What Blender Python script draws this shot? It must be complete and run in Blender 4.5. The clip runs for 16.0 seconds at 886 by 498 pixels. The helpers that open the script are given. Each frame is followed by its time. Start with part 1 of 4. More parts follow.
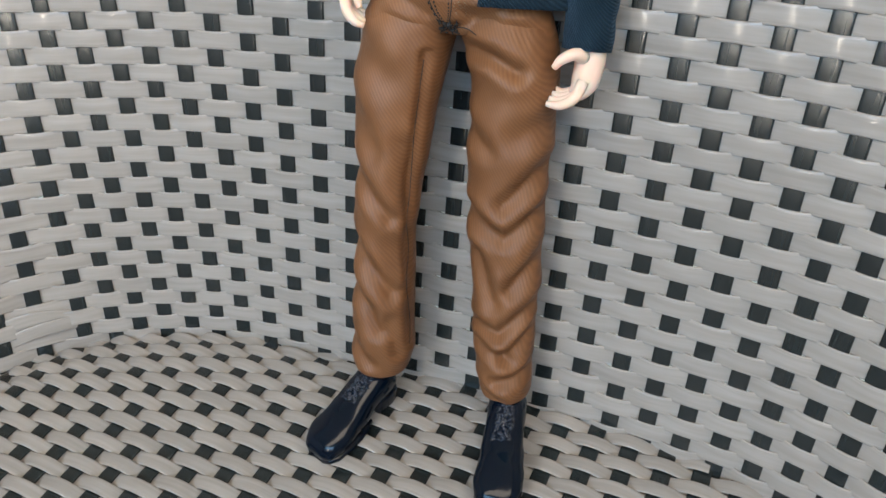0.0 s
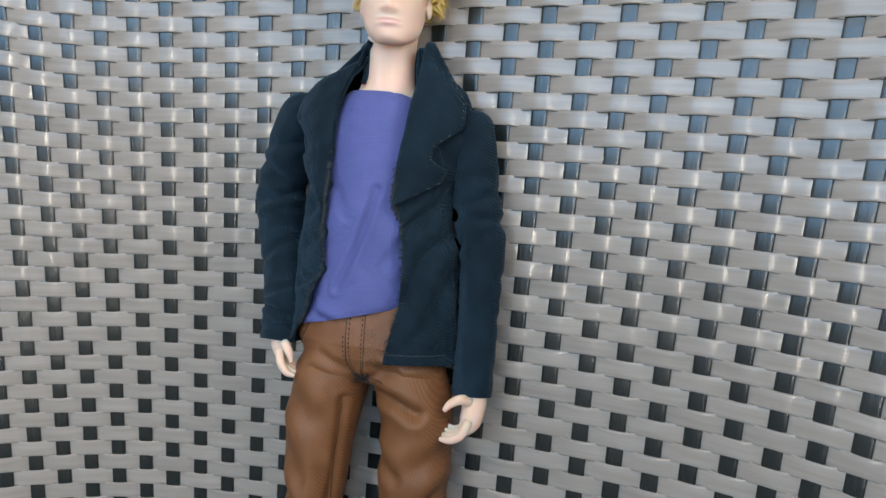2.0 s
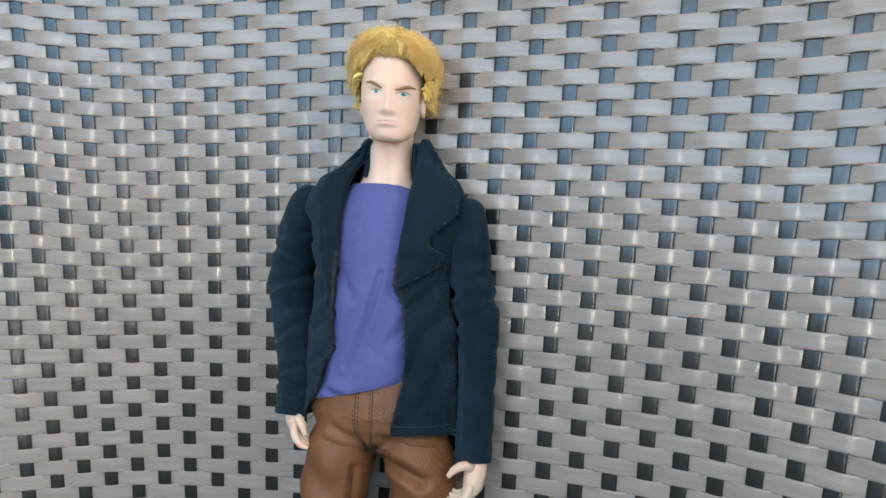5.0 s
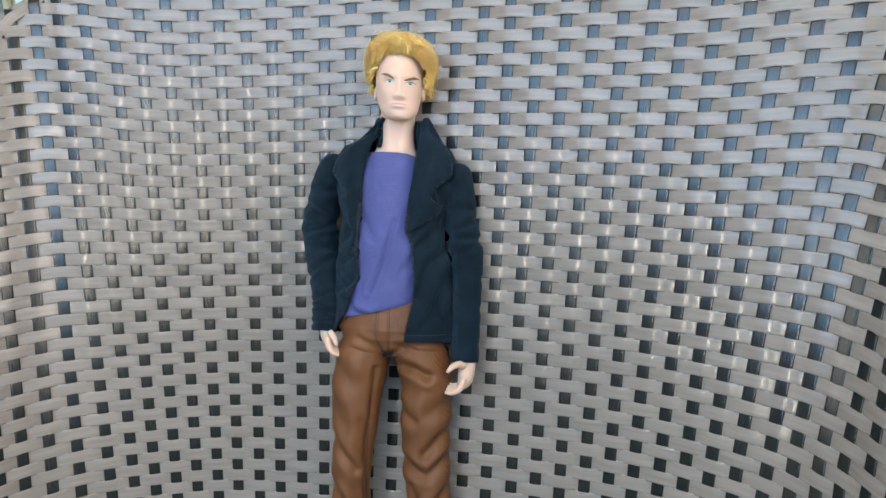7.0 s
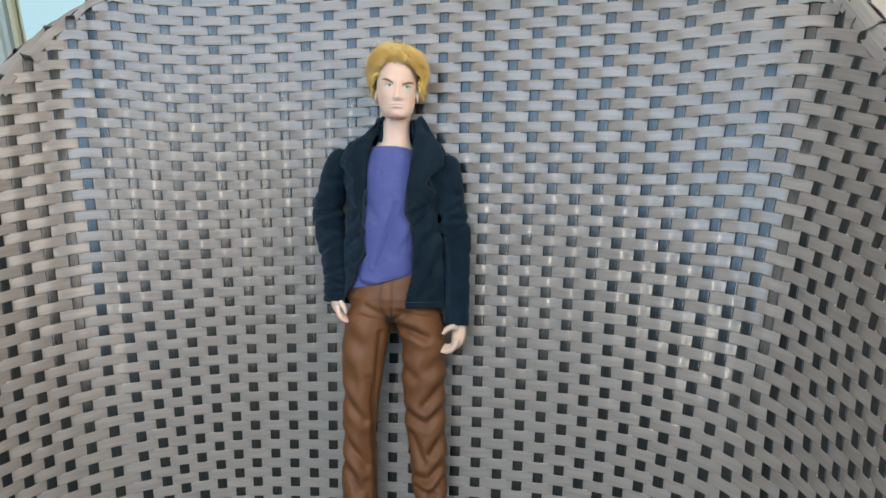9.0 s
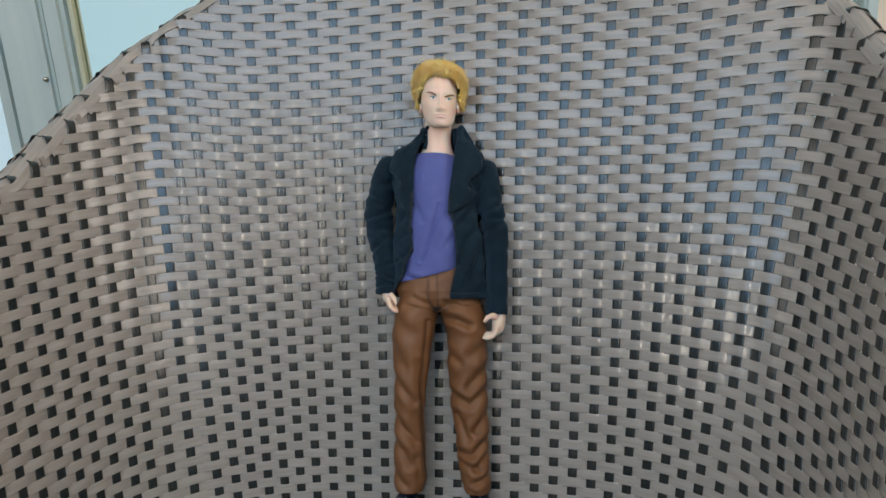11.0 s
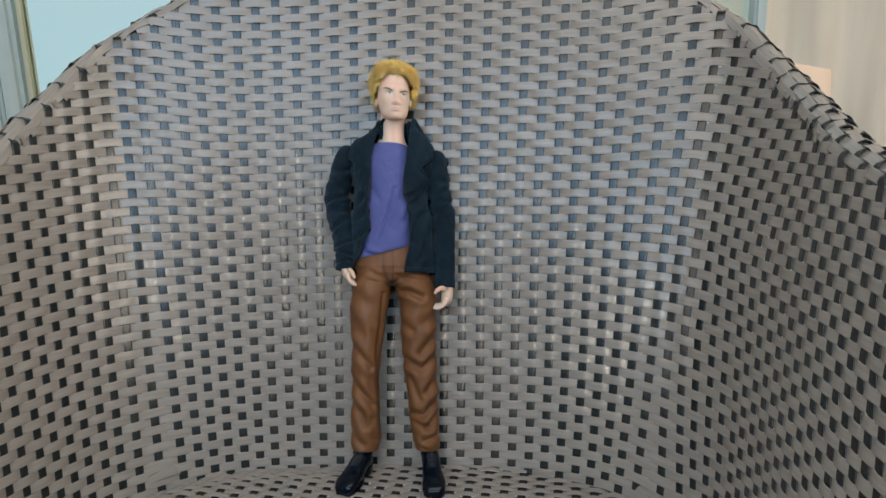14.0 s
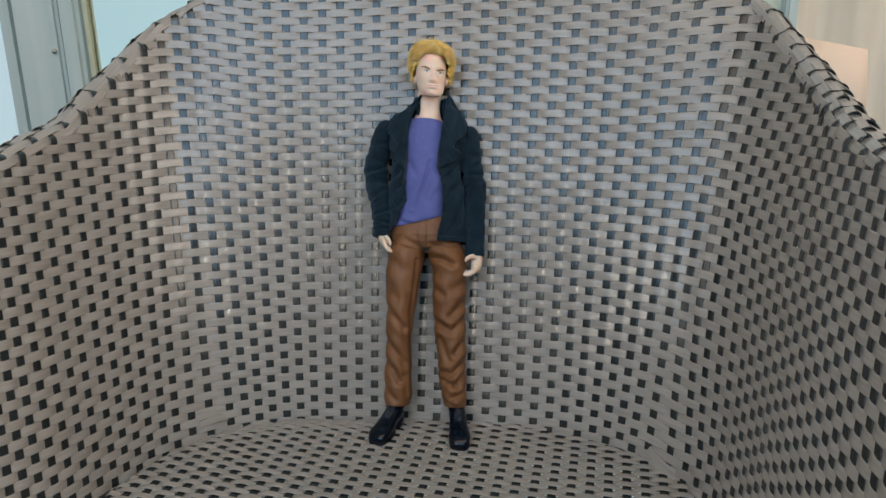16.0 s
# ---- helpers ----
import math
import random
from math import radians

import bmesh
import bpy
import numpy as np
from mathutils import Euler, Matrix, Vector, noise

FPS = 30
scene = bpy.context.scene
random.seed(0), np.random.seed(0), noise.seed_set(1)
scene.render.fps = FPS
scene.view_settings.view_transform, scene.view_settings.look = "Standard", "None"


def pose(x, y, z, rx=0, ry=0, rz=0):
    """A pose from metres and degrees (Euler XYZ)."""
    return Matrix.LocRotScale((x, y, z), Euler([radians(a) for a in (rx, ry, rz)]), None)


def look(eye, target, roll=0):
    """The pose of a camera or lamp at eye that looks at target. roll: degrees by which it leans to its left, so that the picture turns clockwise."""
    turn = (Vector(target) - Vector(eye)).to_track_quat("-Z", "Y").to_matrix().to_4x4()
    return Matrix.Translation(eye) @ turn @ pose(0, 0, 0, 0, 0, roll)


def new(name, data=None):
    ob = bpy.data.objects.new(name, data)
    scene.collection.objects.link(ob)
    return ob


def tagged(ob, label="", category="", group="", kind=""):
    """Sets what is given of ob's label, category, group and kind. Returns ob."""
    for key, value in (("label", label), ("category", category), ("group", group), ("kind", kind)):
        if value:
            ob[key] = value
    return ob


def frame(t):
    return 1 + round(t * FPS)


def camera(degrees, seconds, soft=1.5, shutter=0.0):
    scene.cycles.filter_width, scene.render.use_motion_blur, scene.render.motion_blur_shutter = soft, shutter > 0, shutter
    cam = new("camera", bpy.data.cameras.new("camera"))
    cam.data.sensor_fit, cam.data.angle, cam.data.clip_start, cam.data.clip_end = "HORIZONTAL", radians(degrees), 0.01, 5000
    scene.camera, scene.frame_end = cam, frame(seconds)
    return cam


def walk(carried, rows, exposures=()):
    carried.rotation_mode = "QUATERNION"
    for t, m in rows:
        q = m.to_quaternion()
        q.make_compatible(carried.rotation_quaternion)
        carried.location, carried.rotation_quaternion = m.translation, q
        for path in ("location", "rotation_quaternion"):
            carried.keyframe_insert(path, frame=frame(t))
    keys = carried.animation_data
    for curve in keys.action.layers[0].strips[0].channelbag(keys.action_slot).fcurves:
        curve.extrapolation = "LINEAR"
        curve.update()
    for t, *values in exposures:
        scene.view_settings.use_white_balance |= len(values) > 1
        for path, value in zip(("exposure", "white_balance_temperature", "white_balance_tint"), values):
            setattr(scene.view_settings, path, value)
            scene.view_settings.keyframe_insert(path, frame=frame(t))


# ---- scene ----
from mathutils.bvhtree import BVHTree

cam = camera(56.9, 16.0)
PATH = [
    (0, (0.0789, -0.1329, 0.2402), (-0.6042, 1.2251, -1.0594), -3.44),
    (0.5, (0.0957, -0.1398, 0.2501), (-0.6830, 1.3324, -0.8573), -4.55),
    (1, (0.1010, -0.1424, 0.2688), (-0.6987, 1.3751, -0.7595), -5.24),
    (1.5, (0.1099, -0.1570, 0.2777), (-0.6735, 1.4937, -0.5356), -3.02),
    (2, (0.1121, -0.1631, 0.2842), (-0.5973, 1.5650, -0.4301), -1.51),
    (2.5, (0.1151, -0.1642, 0.2890), (-0.5960, 1.5925, -0.3499), -2.37),
    (3, (0.1169, -0.1643, 0.2915), (-0.6026, 1.6028, -0.3083), -2.87),
    (3.5, (0.1162, -0.1652, 0.2936), (-0.5987, 1.6150, -0.2720), -2.88),
    (4, (0.1141, -0.1650, 0.2952), (-0.6040, 1.6113, -0.2783), -3.14),
    (6.5, (0.1256, -0.2546, 0.3270), (-0.4709, 1.5268, -0.3589), -2.12),
    (7, (0.1243, -0.2852, 0.3292), (-0.4245, 1.5116, -0.3567), -2.19),
    (7.5, (0.1257, -0.3152, 0.3325), (-0.4589, 1.4778, -0.3335), -2.91),
    (8, (0.1275, -0.3306, 0.3321), (-0.4125, 1.4741, -0.3398), -2.44),
    (10.5, (0.1230, -0.4026, 0.3324), (-0.2997, 1.4572, -0.2696), -2.53),
    (11, (0.1284, -0.4123, 0.3338), (-0.3942, 1.4229, -0.2655), -3.56),
    (11.5, (0.1243, -0.4227, 0.3300), (-0.3618, 1.4295, -0.2473), -3.43),
    (12, (0.1225, -0.4387, 0.3268), (-0.3672, 1.4126, -0.2500), -3.25),
    (12.5, (0.1193, -0.4494, 0.3236), (-0.2931, 1.4213, -0.2511), -1.65),
    (13, (0.1210, -0.4662, 0.3256), (-0.2719, 1.4137, -0.2328), -1.59),
    (13.5, (0.1184, -0.4841, 0.3238), (-0.1975, 1.4178, -0.2079), -0.68),
    (14, (0.1103, -0.4865, 0.3115), (-0.1890, 1.4223, -0.2050), -1.40),
    (14.5, (0.1031, -0.4816, 0.3109), (-0.1724, 1.4292, -0.2115), -1.49),
    (15, (0.1155, -0.4857, 0.3243), (-0.2543, 1.4004, -0.2286), -2.23),
    (15.5, (0.1292, -0.4999, 0.3229), (-0.2741, 1.3684, -0.2660), -2.47),
    (16, (0.1250, -0.5220, 0.3230), (-0.2731, 1.3474, -0.2661), -0.90),
]
walk(cam, [(t, look(eye, target, roll)) for t, eye, target, roll in PATH],
     exposures=[(0.0, 0.49, 6550, 10), (1.0, 0.22, 6500, 10), (2.0, 0.02, 6450, 10), (3.5, 0.0, 6450, 10), (7.4, 0.03, 6500, 10), (8.2, -0.12, 6500, 10), (10.4, -0.13, 6650, 10), (11.0, -0.45, 6700, 10), (16.0, -0.46, 6800, 10)])

# ---- world and light ----
world = bpy.data.worlds.new("world")
scene.world = world
world.use_nodes = True
wn, wl = world.node_tree.nodes, world.node_tree.links
sky = wn.new("ShaderNodeTexSky")
sky.sky_type, sky.sun_disc = "NISHITA", False
sky.sun_elevation, sky.sun_rotation = radians(35), radians(160)
wl.new(sky.outputs[0], wn["Background"].inputs[0])
wn["Background"].inputs[1].default_value = 0.06

FLOOR = -0.42


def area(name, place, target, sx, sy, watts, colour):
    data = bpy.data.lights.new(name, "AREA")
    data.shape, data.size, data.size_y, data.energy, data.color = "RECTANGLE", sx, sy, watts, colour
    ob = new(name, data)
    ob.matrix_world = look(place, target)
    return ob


# blue daylight from the wide high window behind the camera and a warm wall lamp under it
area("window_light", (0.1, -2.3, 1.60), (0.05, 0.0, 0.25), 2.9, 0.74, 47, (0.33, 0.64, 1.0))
area("wall_lamp_light", (-0.15, -1.9, 0.86), (0.0, 0.05, 0.15), 0.08, 0.56, 7.2, (1.0, 0.88, 0.70))
# fill lamps added overhead and at both sides; no fitting or window there
area("overhead_fill_light", (0.3, -1.1, 1.97), (0.25, -1.0, 0.0), 3.2, 0.8, 34, (1.0, 0.87, 0.73))
area("east_fill_light", (2.1, -0.55, 0.95), (-0.25, -0.1, 0.1), 1.3, 1.1, 31, (1.0, 0.92, 0.84))
area("west_fill_light", (-2.1, -0.6, 0.95), (0.25, -0.1, 0.1), 1.3, 1.1, 11, (0.95, 0.95, 0.94))


# ---- materials ----
def material(name, colour, rough=0.5, metal=0.0, spec=0.5, **more):
    m = bpy.data.materials.new(name)
    m.use_nodes = True
    b = m.node_tree.nodes["Principled BSDF"]
    b.inputs["Base Color"].default_value = (*colour, 1)
    b.inputs["Roughness"].default_value = rough
    b.inputs["Metallic"].default_value = metal
    b.inputs["Specular IOR Level"].default_value = spec
    for key, value in more.items():
        b.inputs[key.replace("_", " ")].default_value = value
    return m


def node(m, kind, **inputs):
    n = m.node_tree.nodes.new(kind)
    for key, value in inputs.items():
        n.inputs[key].default_value = value
    return n


def link(m, a, b):
    m.node_tree.links.new(a, b)


def vary(m, coords, scale, low, high, detail=4.0, target="Base Color", stretch=None):
    """Noise between two values (colours or numbers) into an input of the material's shader."""
    tree = m.node_tree
    b = tree.nodes["Principled BSDF"]
    co = node(m, "ShaderNodeTexCoord")
    out = co.outputs[coords]
    if stretch:
        mp = node(m, "ShaderNodeMapping")
        mp.inputs["Scale"].default_value = stretch
        link(m, out, mp.inputs["Vector"])
        out = mp.outputs[0]
    n = node(m, "ShaderNodeTexNoise", Scale=scale, Detail=detail)
    link(m, out, n.inputs["Vector"])
    ramp = node(m, "ShaderNodeValToRGB")
    ramp.color_ramp.elements[0].position, ramp.color_ramp.elements[1].position = 0.3, 0.7
    as_colour = lambda c: (*c, 1) if isinstance(c, tuple) else (c, c, c, 1)
    ramp.color_ramp.elements[0].color, ramp.color_ramp.elements[1].color = as_colour(low), as_colour(high)
    link(m, n.outputs["Fac"], ramp.inputs[0])
    link(m, ramp.outputs[0], b.inputs[target])
    return ramp.outputs[0]


def bump(m, height, strength, distance):
    b = node(m, "ShaderNodeBump", Strength=strength, Distance=distance)
    link(m, height, b.inputs["Height"])
    old = m.node_tree.nodes["Principled BSDF"].inputs["Normal"]
    if old.is_linked:
        link(m, old.links[0].from_socket, b.inputs["Normal"])
    link(m, b.outputs[0], old)


def per_object(m, amount):
    """Each piece a little lighter or darker than the next."""
    b = m.node_tree.nodes["Principled BSDF"]
    src = b.inputs["Base Color"].links[0].from_socket
    info = node(m, "ShaderNodeObjectInfo")
    rng = node(m, "ShaderNodeMapRange")
    rng.inputs["To Min"].default_value, rng.inputs["To Max"].default_value = 1 - amount, 1 + amount
    link(m, info.outputs["Random"], rng.inputs["Value"])
    hsv = node(m, "ShaderNodeHueSaturation")
    link(m, rng.outputs[0], hsv.inputs["Value"])
    link(m, src, hsv.inputs["Color"])
    link(m, hsv.outputs[0], b.inputs["Base Color"])


def wicker(name, low, high, rough, spec, ribs):
    """Flat plastic wicker: fine ribs along the strand, faint mottling, satin gloss."""
    m = material(name, high, rough, 0.0, spec)
    vary(m, "UV", 1.0, low, high, 3.0, stretch=(30.0, 15.0, 1.0))
    per_object(m, 0.05)
    co = node(m, "ShaderNodeTexCoord")
    mp = node(m, "ShaderNodeMapping")
    mp.inputs["Scale"].default_value = (18.0, 30.0, 1.0)
    link(m, co.outputs["UV"], mp.inputs["Vector"])
    n = node(m, "ShaderNodeTexNoise", Scale=1.0, Detail=2.0)
    link(m, mp.outputs[0], n.inputs["Vector"])
    bump(m, n.outputs["Fac"], ribs, 0.00035)
    return m


WEFT = wicker("taupe_wicker", (0.262, 0.238, 0.214), (0.330, 0.303, 0.276), 0.17, 0.36, 0.15)
WARP = wicker("dark_wicker", (0.0095, 0.0135, 0.0140), (0.0150, 0.0200, 0.0205), 0.25, 0.60, 0.10)
TUBE = material("painted_steel", (0.05, 0.045, 0.04), 0.4)
vary(TUBE, "Object", 40.0, (0.04, 0.036, 0.03), (0.06, 0.055, 0.05))

# ---- woven tub chair ----
# Plan of the inner shell at seat level and 0.32 m above it, by the count of upright strands from the middle of the back.
LEVEL = 0.32
KNOT = np.array([0, 4, 8, 12, 14, 15, 16, 18, 22, 26, 30, 36, 44.0])
HALF_LOW = [(0, .050), (.0518, .050), (.1007, .045), (.1426, .029), (.1615, .0165), (.1728, .0053), (.1821, -.0067), (.1937, -.0287), (.2047, -.0773), (.2081, -.1313), (.2153, -.1744), (.2263, -.232), (.2386, -.3203)]
HALF_TOP = [(0, .1754), (.0609, .1683), (.121, .1566), (.181, .1398), (.2122, .1323), (.2263, .1318), (.2368, .1246), (.252, .0958), (.2678, .0324), (.2732, -.0321), (.2755, -.0793), (.2790, -.1496), (.2843, -.2497)]


def plan(half):
    """A smooth line through the half plan and its mirror image, finely sampled."""
    p = np.array([(-x, y) for x, y in half[:0:-1]] + list(half))
    k = np.concatenate([-KNOT[:0:-1], KNOT])
    m = np.gradient(p, k, axis=0)
    i = np.clip(np.searchsorted(k, FINE) - 1, 0, len(k) - 2)
    h = (k[i + 1] - k[i])[:, None]
    t = (FINE - k[i])[:, None] / h
    return p[i] * (2 * t ** 3 - 3 * t ** 2 + 1) + p[i + 1] * (3 * t ** 2 - 2 * t ** 3) + h * (m[i] * (t ** 3 - 2 * t ** 2 + t) + m[i + 1] * (t ** 3 - t ** 2))


FINE = np.linspace(-44, 44, 1761)
LOW, TOP = plan(HALF_LOW), plan(HALF_TOP)
U_END = 43.0
COLUMN, ROW = 0.0124, 0.00583


def unit(v):
    return v / np.linalg.norm(v, axis=-1, keepdims=True)


def shell(u, z):
    """The inner face of the chair at upright strand u and height z."""
    k = z / LEVEL
    x = np.interp(u, FINE, LOW[:, 0]) * (1 - k) + np.interp(u, FINE, TOP[:, 0]) * k
    y = np.interp(u, FINE, LOW[:, 1]) * (1 - k) + np.interp(u, FINE, TOP[:, 1]) * k
    p = np.stack([x - .0046 - .0327 * z, y, z + 0 * x], -1)
    # the back sags forward towards its top, less so on one side
    k, v = np.clip(z / 0.3, -.1, 1.4), np.clip(u / 10, -1.6, 1.6)
    sag = k * (-.0081 - .0066 * k + .0089 * v + .0037 * v * v + .0027 * v * k)
    return p + unit(p - np.array([0.125, -0.522, 0.323])) * np.asarray(sag)[..., None]


RIM_U = [-44, -30, -26, -24, -22, -20, -18, -16, -14, -12, -8, -4, 0, 4, 8, 12, 14, 16, 18, 20, 22, 24, 26, 30, 44]
RIM_Z = [0.2169, 0.2229, 0.2269, 0.233, 0.2384, 0.2574, 0.279, 0.3054, 0.3215, 0.3362, 0.375, 0.395, 0.402, 0.395, 0.375, 0.341, 0.3214, 0.3029, 0.2796, 0.2632, 0.2521, 0.2419, 0.2366, 0.2326, 0.2266]


def rim(u):
    u = np.asarray(u, float)
    return np.interp(u, RIM_U, RIM_Z) + 0.028 * np.interp(u, FINE, TOP[:, 0])


def roll(u):
    """Radius of the rolled rim, thicker along the arms."""
    return np.interp(np.abs(u), [0, 12, 20, 44], [.009, .009, .0118, .012])


def face(u, w):
    """Place and normal on the shell; w is the height over the rim, and past 0 the way over the rolled rim and down outside."""
    u, w = np.broadcast_arrays(np.asarray(u, float), np.asarray(w, float))
    z = rim(u) + np.minimum(w, 0)
    p = shell(u, z)
    along = unit(shell(u + .1, z) - shell(u - .1, z))
    up = unit(shell(u, z + 1e-3) - shell(u, z - 1e-3))
    n = unit(np.cross(along, up))
    q = np.maximum(w, 0)
    r = roll(u)
    a = np.minimum(q / r, math.pi)[..., None]
    past = np.maximum(q - math.pi * r, 0)[..., None]
    place = p - n * r[..., None] + (n * np.cos(a) + up * np.sin(a)) * r[..., None] - up * past
    return place, n * np.cos(a) + up * np.sin(a)


PROFILE = np.array([(-.5, -.1), (-.475, .34), (-.42, .47), (-.3, .5), (.3, .5), (.42, .47), (.475, .34), (.5, -.1), (.42, -.5), (-.42, -.5)])


def strand(name, path, normals, width, thick, mat, parent):
    """A flat strand with rounded edges swept along a path."""
    path, normals = np.asarray(path), unit(np.asarray(normals))
    n, k = len(path), len(PROFILE)
    tangent = unit(np.gradient(path, axis=0))
    side = unit(np.cross(tangent, normals))
    nor = np.cross(side, tangent)
    verts = path[:, None] + side[:, None] * (PROFILE[None, :, :1] * np.broadcast_to(width, n)[:, None, None]) + nor[:, None] * (PROFILE[None, :, 1:] * thick)
    i, j = np.meshgrid(np.arange(n - 1), np.arange(k), indexing="ij")
    jn = (j + 1) % k
    faces = np.stack([i * k + j, i * k + jn, (i + 1) * k + jn, (i + 1) * k + j], -1).reshape(-1, 4)
    me = bpy.data.meshes.new(name)
    me.from_pydata(verts.reshape(-1, 3).tolist(), [], faces.tolist())
    length = np.concatenate([[0], np.cumsum(np.linalg.norm(np.diff(path, axis=0), axis=1))])
    shift = random.random() * 9
    uv = np.zeros((len(faces), 4, 2))
    fi, fj = i.reshape(-1), j.reshape(-1)
    uv[:, 0], uv[:, 1] = np.stack([length[fi] + shift, fj / k + shift], -1), np.stack([length[fi] + shift, (fj + 1) / k + shift], -1)
    uv[:, 2], uv[:, 3] = np.stack([length[fi + 1] + shift, (fj + 1) / k + shift], -1), np.stack([length[fi + 1] + shift, fj / k + shift], -1)
    me.uv_layers.new(name="UVMap").data.foreach_set("uv", uv.reshape(-1))
    me.polygons.foreach_set("use_smooth", np.ones(len(faces), bool))
    me.materials.append(mat)
    ob = new(name, me)
    ob.parent = parent
    return ob


chair = tagged(new("wicker_armchair"), "tub armchair woven from flat taupe and dark plastic wicker", "armchair")
SWING, THICK = 0.00095, 0.0008


def wave(x):
    """Over and under, flattened at the crests."""
    s = np.cos(math.pi * x)
    return np.sign(s) * np.abs(s) ** 0.8


def runs(inside):
    """First and last index of each unbroken stretch of True."""
    edge = np.diff(np.concatenate([[0], inside.astype(int), [0]]))
    return list(zip(np.where(edge == 1)[0], np.where(edge == -1)[0]))


ROWS_AT = np.arange(-12, 80.0)
ROWS_Z = -.0021 + ROW * ROWS_AT + np.interp(ROWS_AT, [0, 4, 10, 20, 30, 40, 48, 54, 70], [0, -.0015, -.0021, -.0016, -.0005, .0004, .0017, .0027, .0050])
# the rows climb and dip along the shell: millimetres by upright strand, for the lower and the upper rows
LIFT_LOW = [(-44, 30), (-34, 28), (-25, 12.6), (-22, 7.1), (-20, 4.1), (-18, 1.1), (-16, -1.8), (-14, -3.4), (-12, -4.0), (-9, -4.4), (-7, -4.4), (-5, -3.8), (-1, -2.0), (3, .2), (7, 2.7), (11, 5.7), (13, 6.7), (16, 7.5), (18, 8.2), (20, 7.3), (24, 7.8), (30, 6.5), (44, 7)]
LIFT_TOP = [(-44, 32), (-34, 30), (-25, 13.5), (-20, 6), (-17, 3.5), (-15, 3), (-13, 1.6), (-12, -.8), (-11, -2.3), (-10, -3.4), (-9, -4.1), (-7, -4.4), (-5, -4), (-1, -2.1), (3, 0), (7, 2.4), (9, 4.2), (10, 5.1), (11, 6.8), (12, 8.7), (13, 10.6), (14, 12), (18, 12.3), (20, 13), (44, 13)]

ARM_U = [15, 16, 17, 18, 19, 20, 21, 23, 25, 27, 29, 31, 35, 44]
ARM_ROWS = np.array([4, 10, 16, 28, 34, 40, 46.0])
ARM_LIFT = [[6.5, 9.5, 12.3, 15.6, 19.3, 21.5, 24.5, 30, 36, 37, 38, 39, 40, 42], [6.3, 7, 8.5, 11, 13.9, 16.3, 18.9, 23.9, 29.9, 31.5, 33, 34, 36, 38],
            [6, 6.5, 7.5, 9, 10.6, 12.5, 14.5, 19, 24, 27.6, 28.6, 29.6, 32, 34], [7.6, 7.8, 8.6, 9, 9.6, 10.6, 11.6, 14.6, 18.6, 22.6, 25.6, 27.6, 30, 33],
            [9.5, 9.6, 10.5, 11, 12, 13, 14, 17.3, 20.5, 23.5, 26.5, 28.5, 31, 34], [11.4, 11.3, 12, 12, 13, 14.4, 16, 19, 22, 25, 28, 30, 33, 36],
            [13.4, 12.8, 12.7, 12.5, 13.4, 15, 16.6, 19.6, 23, 26, 29, 31, 34, 37]]


def lift(u, j):
    """How far row j lies above its level at upright strand u."""
    low, top = (np.interp(u, *zip(*rows)) for rows in (LIFT_LOW, LIFT_TOP))
    k = np.clip((j - 24) / 16, 0, 1)
    back = low * (1 - k) + top * k
    # along one arm the lower rows crowd together and climb
    arm = np.stack([np.interp(u, ARM_U, r) for r in ARM_LIFT])
    j = np.broadcast_to(np.asarray(j, float), back.shape)
    i = np.clip(np.searchsorted(ARM_ROWS, j) - 1, 0, len(ARM_ROWS) - 2)
    f = np.clip((j - ARM_ROWS[i]) / (ARM_ROWS[i + 1] - ARM_ROWS[i]), 0, 1)
    arm = np.broadcast_to(arm.reshape(len(ARM_ROWS), *([1] * (back.ndim - np.ndim(u))), *np.shape(u)), (len(ARM_ROWS), *back.shape))
    arm = np.take_along_axis(arm, i[None], 0)[0] * (1 - f) + np.take_along_axis(arm, i[None] + 1, 0)[0] * f
    share = np.clip((u - 14) / 2, 0, 1)
    return (back * (1 - share) + arm * share) * .001


LEAN_Z = [.02, .05, .08, .115, .17, .205, .225, .245, .262, .285]
LEAN_CORNER = [.7, .1, -.3, -.6, -.5, -.4, -.2, .03, .27, .62]
LEAN_ARM = [.9, .75, .25, -.3, -1.05, -.72, -.33, .08, .5, .8]
LEAN_FRONT = [.9, .75, .25, -.3, -1.05, -.95, -.9, -.85, -.8, -.8]


def lean(u, z):
    """Where on the shell upright strand u lies at height z: the strands of one arm lean forward as they rise."""
    corner, arm, front = (np.interp(z, LEAN_Z, row) for row in (LEAN_CORNER, LEAN_ARM, LEAN_FRONT))
    k = np.clip((u - 22) / 4, 0, 1)
    arm = arm * (1 - k) + front * k
    k = np.clip((u - 17) / 3, 0, 1)
    bow = np.interp(z, [0, .06, .15, .27, .35], [.04, .035, -.055, .04, .05]) * np.clip(np.minimum((u - 1) / 3, (16 - u) / 2), 0, 1)
    return u + bow + np.clip((u - 14) / 3, 0, 1) ** .75 * (corner * (1 - k) + arm * k)


